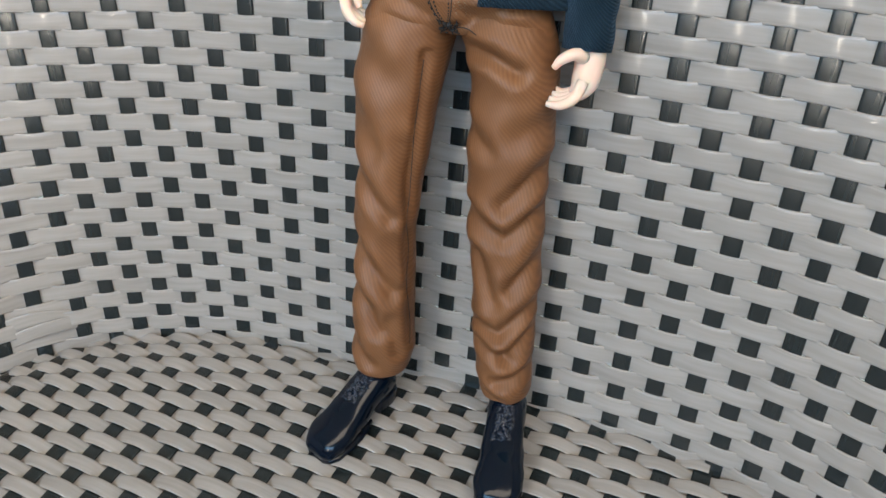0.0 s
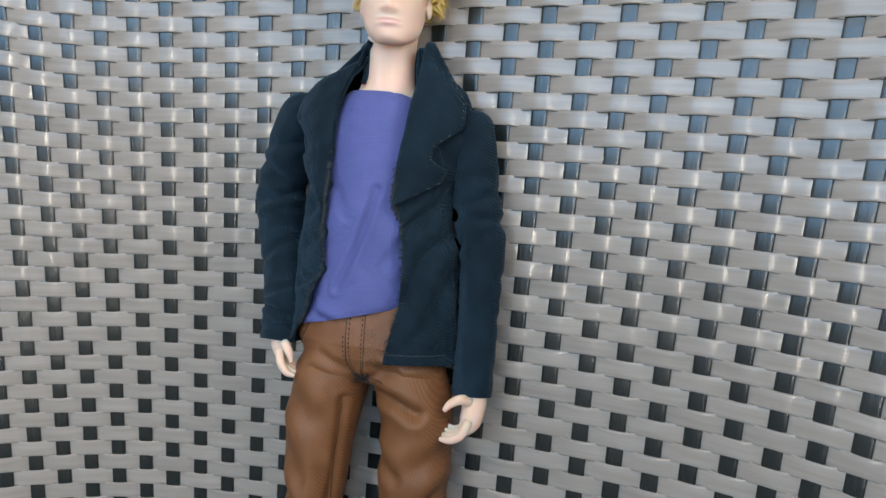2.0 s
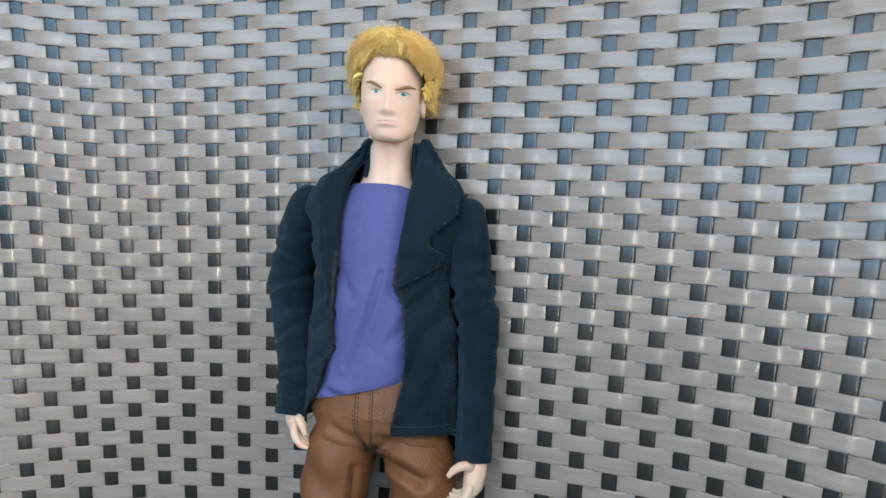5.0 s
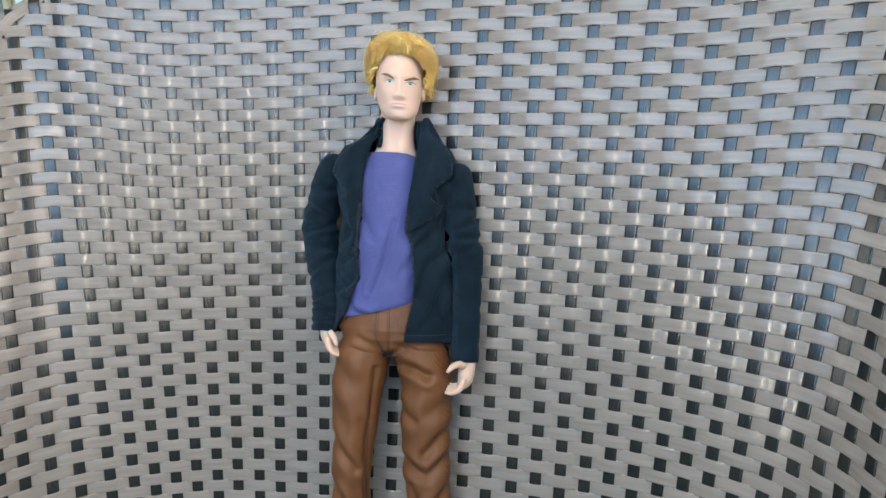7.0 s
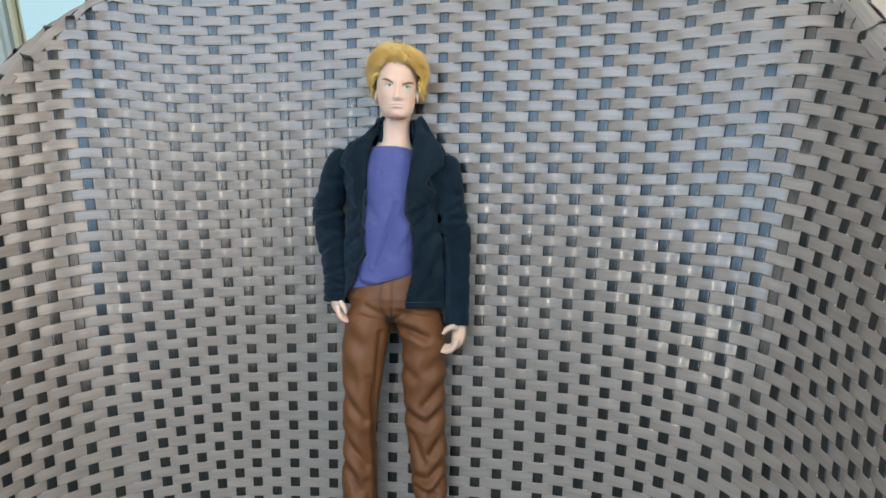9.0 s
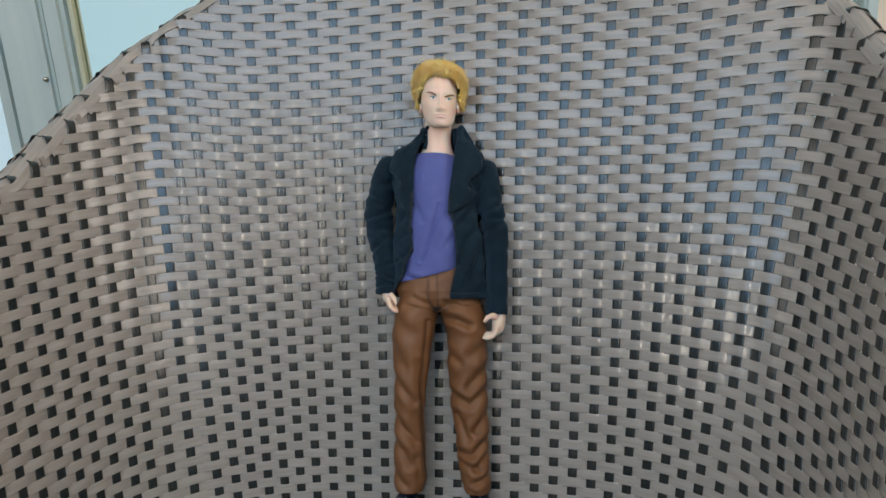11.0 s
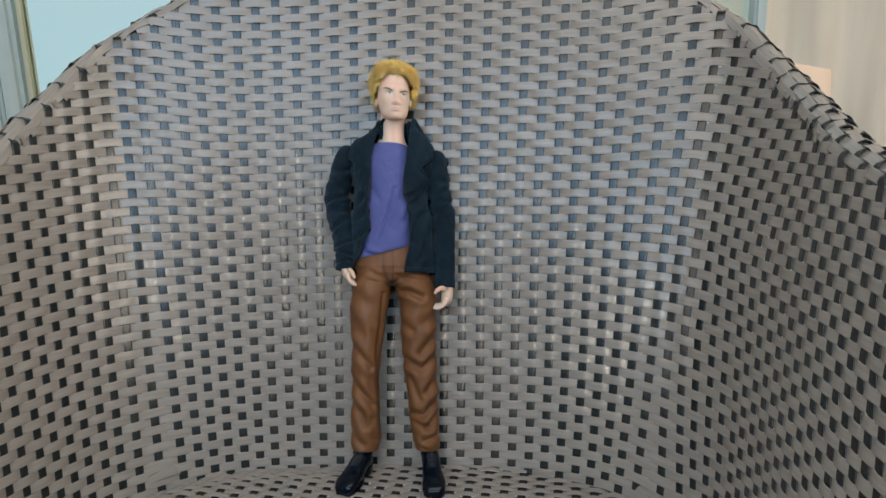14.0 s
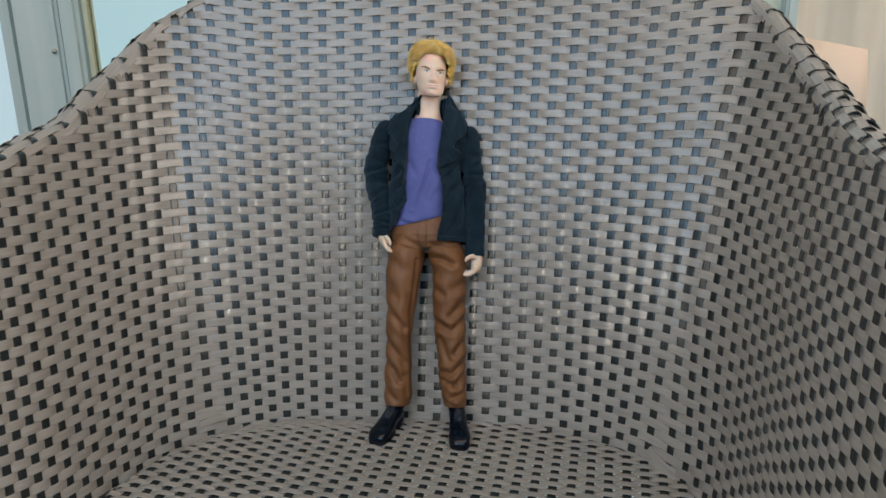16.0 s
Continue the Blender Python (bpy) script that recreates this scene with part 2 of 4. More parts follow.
def build_shell():
    count = int(U_END)
    for i in range(-count, count + 1):
        u0 = i + random.uniform(-.03, .03)
        top = float(rim(lean(u0, rim(lean(u0, .25)))))
        w = np.arange(-top - 0.012, 0.06, ROW / 3)
        us = lean(u0, np.minimum(top + w, top))
        place, nor = face(us, np.where(w < 0, top + w - rim(us), w))
        j = np.where(w < 0.001, np.interp(w + top, ROWS_Z + lift(u0, ROWS_AT), ROWS_AT), (w - 0.003) / 0.0062)
        place = place - nor * (wave(j + i) * SWING * np.interp(w, [-.004, .002], [.08, .8]))[:, None]
        strand("upright_strand", place, nor, 0.0061, THICK, WARP, chair)
    for j in range(-8, 76):
        z = float(np.interp(j, ROWS_AT, ROWS_Z))
        u = np.arange(-U_END, U_END, 1 / 6)
        level = z + lift(u, j)
        us = lean(u, level)
        for a, b in runs((rim(us) > level - 0.002) & (level > -.012)):
            if b - a < 12:
                continue
            uu = u[a:b]
            place, nor = face(us[a:b], np.minimum(level[a:b] - rim(us[a:b]), 0.0))
            wob = np.array([noise.noise((x * .4, j * 3.1, 0)) for x in uu]) * 0.0003
            sag = np.array([noise.noise((x * .25, j * 1.7, 5)) for x in uu]) * 0.0003
            place = place + nor * (wave(uu + j) * SWING + wob)[:, None]
            place[:, 2] += sag
            pitch = np.clip((z + ROW + lift(uu, j + 1) - level[a:b]) / ROW, .8, 1.0)
            strand("woven_strand", place, nor, ROW * pitch * (1.08 + .16 * (1 - np.abs(wave(uu + j)))), THICK, WEFT, chair)
    for r in range(9):
        q = 0.003 + r * 0.0062
        uu = np.arange(-U_END, U_END, 1 / 6)
        place, nor = face(lean(uu, .25), q + 0 * uu)
        place = place + nor * (wave(uu + r) * SWING)[:, None]
        strand("rim_strand", place, nor, 0.0060, THICK, WEFT, chair)


def build_frays():
    """Loose ends where the rows are pinched at the foot of each corner."""
    for k0, k1, z0, z1, lift, bow in ((-15.9, -14.2, .009, .006, .0022, .002), (-15.8, -14.0, .003, .0035, .0030, .0015),
                                      (14.0, 16.0, .010, .004, .0030, -.002), (14.1, 16.1, .003, -.001, .0036, -.0015)):
        u = np.linspace(k0, k1, 20)
        t = np.linspace(0, 1, 20)
        place, nor = face(u, z0 + (z1 - z0) * t + bow * np.sin(t * math.pi) - rim(u))
        place = place + nor * (lift * np.sin(t * math.pi) - .0006)[:, None]
        strand("loose_strand", place, nor, 0.0058, THICK, WEFT, chair)


SEAT_ROW = 0.0052


def seat_face(x, y):
    x, y = np.broadcast_arrays(np.asarray(x, float), np.asarray(y, float))
    edge = LOW[len(LOW) // 2:]
    gap = np.interp(np.abs(x), edge[:, 0], edge[:, 1]) - y
    dip = 0.008 * np.clip(1 - gap / 0.035, 0, 1) ** 1.5 * np.clip((0.0 - x) / 0.07, 0, 1)
    z = -dip + 0.004 * (1 - (x / 0.24) ** 2) * np.clip((0.05 - y) / 0.1, 0, 1) - np.maximum(-0.30 - y, 0) ** 2 * 12
    return np.stack([x, y, z], -1)


def build_seat():
    up = np.array([0, 0, 1.0])
    right = LOW[len(LOW) // 2:]
    y0, y1 = -0.31, 0.052
    count = int((y1 - y0) / SEAT_ROW)
    for j in range(count):
        y = y1 - j * SEAT_ROW
        half = float(np.interp(-y, -right[:, 1] + 1e-5 * np.arange(len(right)), right[:, 0])) + 0.004
        x = np.arange(-half, half, COLUMN / 6)
        if len(x) < 12:
            continue
        place = seat_face(x, y)
        place[:, 2] += wave((x + .0046) / COLUMN + j) * SWING * 1.3
        strand("seat_strand", place, up + 0 * place, SEAT_ROW * 1.02, THICK, WEFT, chair)
    for i in range(-17, 18):
        x = i * COLUMN - .0046
        back = float(np.interp(abs(x), right[:, 0], right[:, 1])) + 0.006
        y = np.arange(y0, back, SEAT_ROW / 3)
        place = seat_face(x, y)
        place[:, 2] -= wave((y1 - y) / SEAT_ROW + i) * SWING * 0.20 + 0.0002
        strand("seat_cross_strand", place, up + 0 * place, 0.0061, THICK, WARP, chair)


def mesh_object(name, bm, mats, parent=None, smooth=True):
    me = bpy.data.meshes.new(name)
    bm.to_mesh(me)
    bm.free()
    for m in mats:
        me.materials.append(m)
    if smooth:
        me.polygons.foreach_set("use_smooth", np.ones(len(me.polygons), bool))
    ob = new(name, me)
    ob.parent = parent
    return ob


def tube(bm, path, radii, sides=10, mat=0, cap=True):
    """A closed tube along points; radii: one number or (rx, ry) a point."""
    path = [Vector(p) for p in path]
    rings = []
    side = None
    for k, p in enumerate(path):
        t = (path[min(k + 1, len(path) - 1)] - path[max(k - 1, 0)]).normalized()
        if side is None:
            side = t.cross(Vector((0, 1, 0)) if abs(t.y) < 0.9 else Vector((1, 0, 0))).normalized()
        side = (side - t * side.dot(t)).normalized()
        other = t.cross(side)
        r = radii[k] if isinstance(radii, (list, tuple)) else radii
        rx, ry = r if isinstance(r, tuple) else (r, r)
        rings.append([bm.verts.new(p + side * rx * math.cos(a) + other * ry * math.sin(a)) for a in np.arange(sides) * 2 * math.pi / sides])
    made = []
    for a, b in zip(rings, rings[1:]):
        for k in range(sides):
            made.append(bm.faces.new((a[k], a[(k + 1) % sides], b[(k + 1) % sides], b[k])))
    if cap:
        made.append(bm.faces.new(rings[0][::-1]))
        made.append(bm.faces.new(rings[-1]))
    for f in made:
        f.material_index = mat
    return made


def build_frame():
    for x, y, xt, yt in ((-.22, -.30, -.23, -.30), (.22, -.30, .23, -.30), (-.19, .10, -.17, .03), (.19, .10, .17, .03)):
        bm = bmesh.new()
        tube(bm, [(x, y, FLOOR), (x, y, FLOOR + .01), (xt, yt, -0.012)], [.011, .0125, .0125], 12)
        mesh_object("leg", bm, [TUBE], chair)


build_shell()
build_frays()
build_seat()
build_frame()
# ---- room ----
BACK = 0.34
WALL = material("pale_teal_paint", (0.50, 0.62, 0.62), 0.55)
vary(WALL, "Object", 3.0, (0.47, 0.60, 0.61), (0.53, 0.65, 0.64))
CREAM = material("cream_wall_paint", (0.62, 0.55, 0.47), 0.7)
vary(CREAM, "Object", 4.0, (0.58, 0.51, 0.44), (0.66, 0.59, 0.50))
# dark brown put on the unseen rear wall so low reflections stay black
DIM = material("dark_unseen_wall", (0.16, 0.12, 0.09), 0.6)
vary(DIM, "Object", 4.0, (0.13, 0.10, 0.07), (0.19, 0.145, 0.11))
CURTAIN = material("beige_curtain_cloth", (0.60, 0.52, 0.43), 0.8)
vary(CURTAIN, "Object", 8.0, (0.86, 0.76, 0.65), (0.94, 0.85, 0.75), stretch=(6, 6, 0.5))
def sheer(m, share):
    """Lets part of the light through, as thin cloth does."""
    nt = m.node_tree
    b, out = nt.nodes["Principled BSDF"], nt.nodes["Material Output"]
    tr, mix = nt.nodes.new("ShaderNodeBsdfTranslucent"), nt.nodes.new("ShaderNodeMixShader")
    mix.inputs[0].default_value = share
    nt.links.new(b.inputs["Base Color"].links[0].from_socket, tr.inputs[0])
    nt.links.new(b.outputs[0], mix.inputs[1])
    nt.links.new(tr.outputs[0], mix.inputs[2])
    nt.links.new(mix.outputs[0], out.inputs[0])


sheer(CURTAIN, 0.6)
FRAME = material("grey_green_frame", (0.46, 0.54, 0.52), 0.45)
vary(FRAME, "Object", 6.0, (0.42, 0.50, 0.49), (0.51, 0.58, 0.55), stretch=(8, 8, 0.7))
BRASS = material("yellowed_seal", (0.50, 0.49, 0.33), 0.5)
vary(BRASS, "Object", 10.0, (0.45, 0.45, 0.31), (0.55, 0.55, 0.40), stretch=(8, 8, 0.5))
FLOORING = material("warm_brown_floor", (0.06, 0.045, 0.035), 0.45)
vary(FLOORING, "Object", 5.0, (0.045, 0.033, 0.025), (0.08, 0.058, 0.042))
SCREW = material("screw_head", (0.5, 0.48, 0.42), 0.3, 1.0)


def box(bm, lo, hi, bevel=0.0, mat=0):
    m = Matrix.LocRotScale([(a + b) / 2 for a, b in zip(lo, hi)], None, [b - a for a, b in zip(lo, hi)])
    verts = bmesh.ops.create_cube(bm, size=1, matrix=m)["verts"]
    for f in {f for v in verts for f in v.link_faces}:
        f.material_index = mat
    if bevel:
        edges = list({e for v in verts for e in v.link_edges})
        bmesh.ops.bevel(bm, geom=edges, offset=bevel, segments=2, affect="EDGES")


def slab(name, lo, hi, mat, label="", bevel=0.0, parent=None):
    bm = bmesh.new()
    box(bm, lo, hi, bevel)
    ob = mesh_object(name, bm, [mat], parent, smooth=False)
    if not parent:
        tagged(ob, label, kind="structure")
    return ob


def build_room():
    slab("floor", (-2.2, -2.6, FLOOR - .05), (2.2, 1.2, FLOOR), FLOORING, "warm brown floor under the armchair")
    slab("ceiling", (-2.2, -2.6, 2.0), (2.2, 1.2, 2.05), CREAM, "plain cream ceiling")
    slab("wall_north", (1.25, 0.68, FLOOR), (2.2, 0.78, 2.0), WALL, "pale teal painted wall beside the curtain")
    slab("wall_east", (2.2, -2.6, FLOOR), (2.3, 1.2, 2.0), CREAM, "plain cream wall")
    slab("wall_west", (-2.3, -2.6, FLOOR), (-2.2, 1.2, 2.0), CREAM, "plain cream wall")
    # the unseen wall behind the camera, kept dark for the reflections, with its window opening
    bm = bmesh.new()
    box(bm, (-2.2, -2.7, FLOOR), (2.2, -2.6, 0.75))
    box(bm, (-2.2, -2.7, 0.75), (-1.0, -2.6, 2.0))
    box(bm, (2.0, -2.7, 0.75), (2.2, -2.6, 2.0))
    tagged(mesh_object("wall_south", bm, [DIM], None, False), "unseen wall kept dark for reflections, with a wide window opening", kind="structure")
    # tall glazed door beside the armchair
    door = tagged(new("door_1"), "glazed door with a grey-green frame and yellowed seal", kind="structure")
    slab("door_stile", (-0.562, BACK - .005, FLOOR), (-0.503, BACK + .016, 2.0), FRAME, bevel=.004, parent=door)
    slab("door_stile", (-0.5005, BACK - .008, FLOOR), (-0.4745, BACK + .016, 2.0), FRAME, bevel=.005, parent=door)
    slab("door_seal", (-0.473, BACK - .004, FLOOR), (-0.4585, BACK + .006, 2.0), BRASS, bevel=.005, parent=door)
    slab("door_bead", (-0.588, BACK + .002, FLOOR), (-0.5635, BACK + .016, 2.0), FRAME, bevel=.006, parent=door)
    slab("door_bottom_rail", (-1.6, BACK, FLOOR), (-0.565, BACK + .04, FLOOR + .12), FRAME, bevel=.004, parent=door)
    slab("door_stile", (-1.66, BACK - .005, FLOOR), (-1.602, BACK + .05, 2.0), FRAME, bevel=.004, parent=door)
    glass = material("door_glass", (0.95, 0.98, 0.98), 0.05, 0.0, 0.5, Transmission_Weight=1.0, IOR=1.45)
    pane = slab("glass_pane", (-1.6, BACK + .018, FLOOR + .122), (-0.565, BACK + .024, 2.0), glass, parent=door)
    pane.visible_shadow = False
    frosted = material("tinted_glass", (0.80, 0.92, 0.89), 0.35, 0.0, 0.4, Transmission_Weight=1.0, IOR=1.3)
    pane = slab("glass_pane", (-0.490, BACK + .018, FLOOR + .02), (0.2775, BACK + .024, 2.0), frosted, parent=door)
    pane.visible_shadow = False
    slab("door_stile", (0.279, BACK - .004, FLOOR), (0.290, BACK + .05, 2.0), FRAME, bevel=.003, parent=door)
    bm = bmesh.new()
    tube(bm, [(-0.511, BACK - .0085, 0.270), (-0.511, BACK - .004, 0.270)], [.0022, .0028], 10)
    mesh_object("screw", bm, [SCREW], door)
    slab("wall_west_return", (-2.2, BACK, FLOOR), (-1.66, BACK + .1, 2.0), CREAM, "plain cream wall beside the door")
    # unseen panel added to stop daylight leaking through the weave
    slab("light_stop_panel", (-0.22, BACK + .03, FLOOR), (0.2775, BACK + .06, 0.31), CREAM, "unseen panel that blocks daylight low behind the armchair")
    # daylight beyond the door
    day = bpy.data.materials.new("daylight_backdrop")
    day.use_nodes = True
    nt = day.node_tree
    nt.nodes.remove(nt.nodes["Principled BSDF"])
    em = nt.nodes.new("ShaderNodeEmission")
    em.inputs[0].default_value, em.inputs[1].default_value = (0.62, 0.82, 0.95, 1), 1.15
    nt.links.new(em.outputs[0], nt.nodes["Material Output"].inputs[0])
    slab("backdrop", (-2.2, 1.15, FLOOR), (2.2, 1.19, 2.0), day, "hazy pale blue daylight outside the door")
    # curtain with soft vertical folds
    bm = bmesh.new()
    xs = np.linspace(0.20, 1.7, 300)
    ys = 0.63 + .010 * np.sin((xs - .2) * 80) + .006 * np.sin((xs - .2) * 37 + 1)
    cols = []
    for x, y in zip(xs, ys):
        cols.append([bm.verts.new((x + .003 * math.sin(z * 3), y, z)) for z in (FLOOR + .02, 0.0, 0.3, 0.7, 1.2, 1.95)])
    for a, b in zip(cols, cols[1:]):
        for k in range(5):
            bm.faces.new((a[k], b[k], b[k + 1], a[k + 1]))
    bmesh.ops.solidify(bm, geom=bm.faces[:], thickness=.0012)
    tagged(mesh_object("curtain", bm, [CURTAIN]), "plain beige curtain hanging in soft folds by the wall", "curtain")
    # small lamp with a fabric shade
    lamp = tagged(new("table_lamp"), "small lamp with a warm glowing fabric shade by the curtain", "lamp")
    shade = material("glowing_shade", (0.66, 0.53, 0.43), 0.8)
    b = shade.node_tree.nodes["Principled BSDF"]
    # no bulb inside: the glow is put into the shade, strongest near its top
    split = node(shade, "ShaderNodeSeparateXYZ")
    link(shade, node(shade, "ShaderNodeTexCoord").outputs["Object"], split.inputs[0])
    glow = node(shade, "ShaderNodeMapRange")
    glow.interpolation_type = "SMOOTHSTEP"
    for key, value in (("From Min", .195), ("From Max", .268), ("To Min", .015), ("To Max", .17)):
        glow.inputs[key].default_value = value
    link(shade, split.outputs["Z"], glow.inputs["Value"])
    link(shade, glow.outputs[0], b.inputs["Emission Strength"])
    b.inputs["Emission Color"].default_value = (1.0, 0.52, 0.20, 1)
    bm = bmesh.new()
    n = 40
    rings = [[bm.verts.new((0.374 + r * math.cos(a), .545 + .7 * r * math.sin(a), z - .2 * r * math.cos(a))) for a in np.arange(n) * 2 * math.pi / n]
             for r, z in ((.048, .150), (.037, .264), (.0355, .264), (.0465, .150))]
    for a, c in zip(rings, rings[1:] + rings[:1]):
        for k in range(n):
            bm.faces.new((a[k], a[(k + 1) % n], c[(k + 1) % n], c[k]))
    bmesh.ops.recalc_face_normals(bm, faces=bm.faces[:])
    mesh_object("shade", bm, [shade], lamp)
    bm = bmesh.new()
    tube(bm, [(0.374, .545, FLOOR + .02), (0.374, .545, .10), (0.374, .545, .20), (0.374, .545, .23)], [.006, .006, .008, .004], 24)
    mesh_object("body", bm, [CREAM], lamp)
    bm = bmesh.new()
    tube(bm, [(0.374, .545, FLOOR), (0.374, .545, FLOOR + .012), (0.374, .545, FLOOR + .02)], [.05, .05, .012], 24)
    mesh_object("base", bm, [TUBE], lamp)


build_room()


# ---- doll ----
def fabric(name, low, high, rough, thread, tilt, sheen=0.0, tint=(1, 1, 1), depth=0.55, rumple=1.0, contrast=0.1):
    """Woven cloth: mottled colour and fine diagonal threads."""
    m = material(name, high, rough, 0.0, 0.3, Sheen_Weight=sheen, Sheen_Roughness=0.4, Sheen_Tint=(*tint, 1))
    vary(m, "Object", 90.0, low, high, 6.0)
    co = node(m, "ShaderNodeTexCoord")
    mp = node(m, "ShaderNodeMapping")
    mp.inputs["Rotation"].default_value = (0, radians(tilt), 0)
    link(m, co.outputs["Object"], mp.inputs["Vector"])
    w = node(m, "ShaderNodeTexWave", Scale=thread, Distortion=1.2, Detail=2.0)
    w.inputs["Detail Scale"].default_value = 3.0
    link(m, mp.outputs[0], w.inputs["Vector"])
    bump(m, w.outputs["Fac"], depth, 0.0003)
    b = m.node_tree.nodes["Principled BSDF"]
    src = b.inputs["Base Color"].links[0].from_socket
    rng = node(m, "ShaderNodeMapRange")
    rng.inputs["To Min"].default_value, rng.inputs["To Max"].default_value = 1 - contrast, 1 + contrast
    link(m, w.outputs["Fac"], rng.inputs["Value"])
    hsv = node(m, "ShaderNodeHueSaturation")
    link(m, rng.outputs[0], hsv.inputs["Value"])
    link(m, src, hsv.inputs["Color"])
    link(m, hsv.outputs[0], b.inputs["Base Color"])
    n = node(m, "ShaderNodeTexNoise", Scale=260.0, Detail=4.0)
    link(m, co.outputs["Object"], n.inputs["Vector"])
    bump(m, n.outputs["Fac"], 0.25 * rumple + .03, 0.0006)
    n = node(m, "ShaderNodeTexNoise", Scale=70.0, Detail=3.0)
    n.inputs["Distortion"].default_value = 1.0
    link(m, co.outputs["Object"], n.inputs["Vector"])
    bump(m, n.outputs["Fac"], 0.35 * rumple + .04, 0.004)
    return m


SKIN = material("doll_vinyl", (0.76, 0.55, 0.44), 0.5, 0.0, 0.3, Subsurface_Weight=0.7, Subsurface_Radius=(1.0, .5, .35), Subsurface_Scale=0.003)
vary(SKIN, "Object", 120.0, (0.74, 0.545, 0.44), (0.78, 0.58, 0.475))
HAIR = material("yellow_doll_hair", (0.95, 0.66, 0.14), 0.28, 0.0, 0.45, Subsurface_Weight=0.45, Subsurface_Radius=(1.0, .7, .25), Subsurface_Scale=0.003)
vary(HAIR, "Object", 160.0, (0.98, 0.60, 0.11), (1.0, 0.74, 0.24), 5.0, stretch=(1, 1, 0.35))
JACKET = fabric("dark_twill", (0.0045, 0.0125, 0.021), (0.0100, 0.0245, 0.039), 0.75, 540.0, 40, 0.14, (0.4, 0.65, 0.9), 0.8, 0.8, 0.30)
JACKET.node_tree.nodes["Principled BSDF"].inputs["Specular IOR Level"].default_value = 0.12
strands = HAIR.node_tree.nodes["Principled BSDF"]
per_strand = node(HAIR, "ShaderNodeHueSaturation")
geometry = node(HAIR, "ShaderNodeNewGeometry")
spread = node(HAIR, "ShaderNodeMapRange")
spread.inputs["To Min"].default_value, spread.inputs["To Max"].default_value = 0.88, 1.0
link(HAIR, geometry.outputs["Random Per Island"], spread.inputs["Value"])
link(HAIR, spread.outputs[0], per_strand.inputs["Value"])
link(HAIR, strands.inputs["Base Color"].links[0].from_socket, per_strand.inputs["Color"])
link(HAIR, per_strand.outputs[0], strands.inputs["Base Color"])
SHIRT = fabric("blue_violet_knit", (0.076, 0.093, 0.27), (0.094, 0.113, 0.315), 0.8, 520.0, 90, 0.10, (0.5, 0.5, 1.0), 0.15)
PANTS = fabric("brown_satin_twill", (0.147, 0.063, 0.026), (0.190, 0.083, 0.034), 0.48, 380.0, 35, 0.0, (1.0, 0.85, 0.66), 0.2, 0.0, 0.12)
PANTS.node_tree.nodes["Principled BSDF"].inputs["Specular IOR Level"].default_value = 0.3
SHOE = material("glossy_dark_shoe", (0.0008, 0.004, 0.010), 0.12, 0.0, 0.28)
vary(SHOE, "Object", 60.0, 0.08, 0.16, target="Roughness")
WHITE = material("painted_white", (0.75, 0.75, 0.74), 0.3)
IRIS = material("painted_teal", (0.07, 0.29, 0.29), 0.3)
BROW = material("painted_brown", (0.29, 0.14, 0.055), 0.6)
LIP = material("painted_pink", (0.74, 0.47, 0.41), 0.45)
FRAY = material("frayed_edge", (0.045, 0.062, 0.075), 0.9)
vary(FRAY, "Object", 900.0, (0.008, 0.014, 0.02), (0.035, 0.048, 0.06))
SEAM = material("dark_thread", (0.012, 0.012, 0.012), 0.8)
GLOSS = material("shoe_lace", (0.004, 0.010, 0.022), 0.09, 0.0, 0.7)
THREAD = material("jacket_topstitch", (0.11, 0.135, 0.15), 0.8)
NAP = material("worn_nap", (0.20, 0.14, 0.09), 0.9)
MATS = [SKIN, HAIR, JACKET, SHIRT, PANTS, SHOE, WHITE, IRIS, BROW, LIP, SEAM, GLOSS, FRAY, THREAD, NAP]
I_SKIN, I_HAIR, I_JACKET, I_SHIRT, I_PANTS, I_SHOE, I_WHITE, I_IRIS, I_BROW, I_LIP, I_SEAM, I_LACE, I_FRAY, I_THREAD, I_NAP = range(15)

BODY = pose(-0.0113, 0.0334, 0.0119, -19.35, 2.89, 10.34)
MM = 0.001


def spline(points, n):
    """n points on a smooth line through the rows of points."""
    p = np.array(points, float)
    k = np.arange(len(p))
    t = np.linspace(0, len(p) - 1, n)
    m = np.gradient(p, axis=0)
    i = np.minimum(t.astype(int), len(p) - 2)
    s = (t - i)[:, None]
    return (p[i] * (2 * s ** 3 - 3 * s ** 2 + 1) + p[i + 1] * (3 * s ** 2 - 2 * s ** 3)
            + m[i] * (s ** 3 - 2 * s ** 2 + s) + m[i + 1] * (s ** 3 - s ** 2))


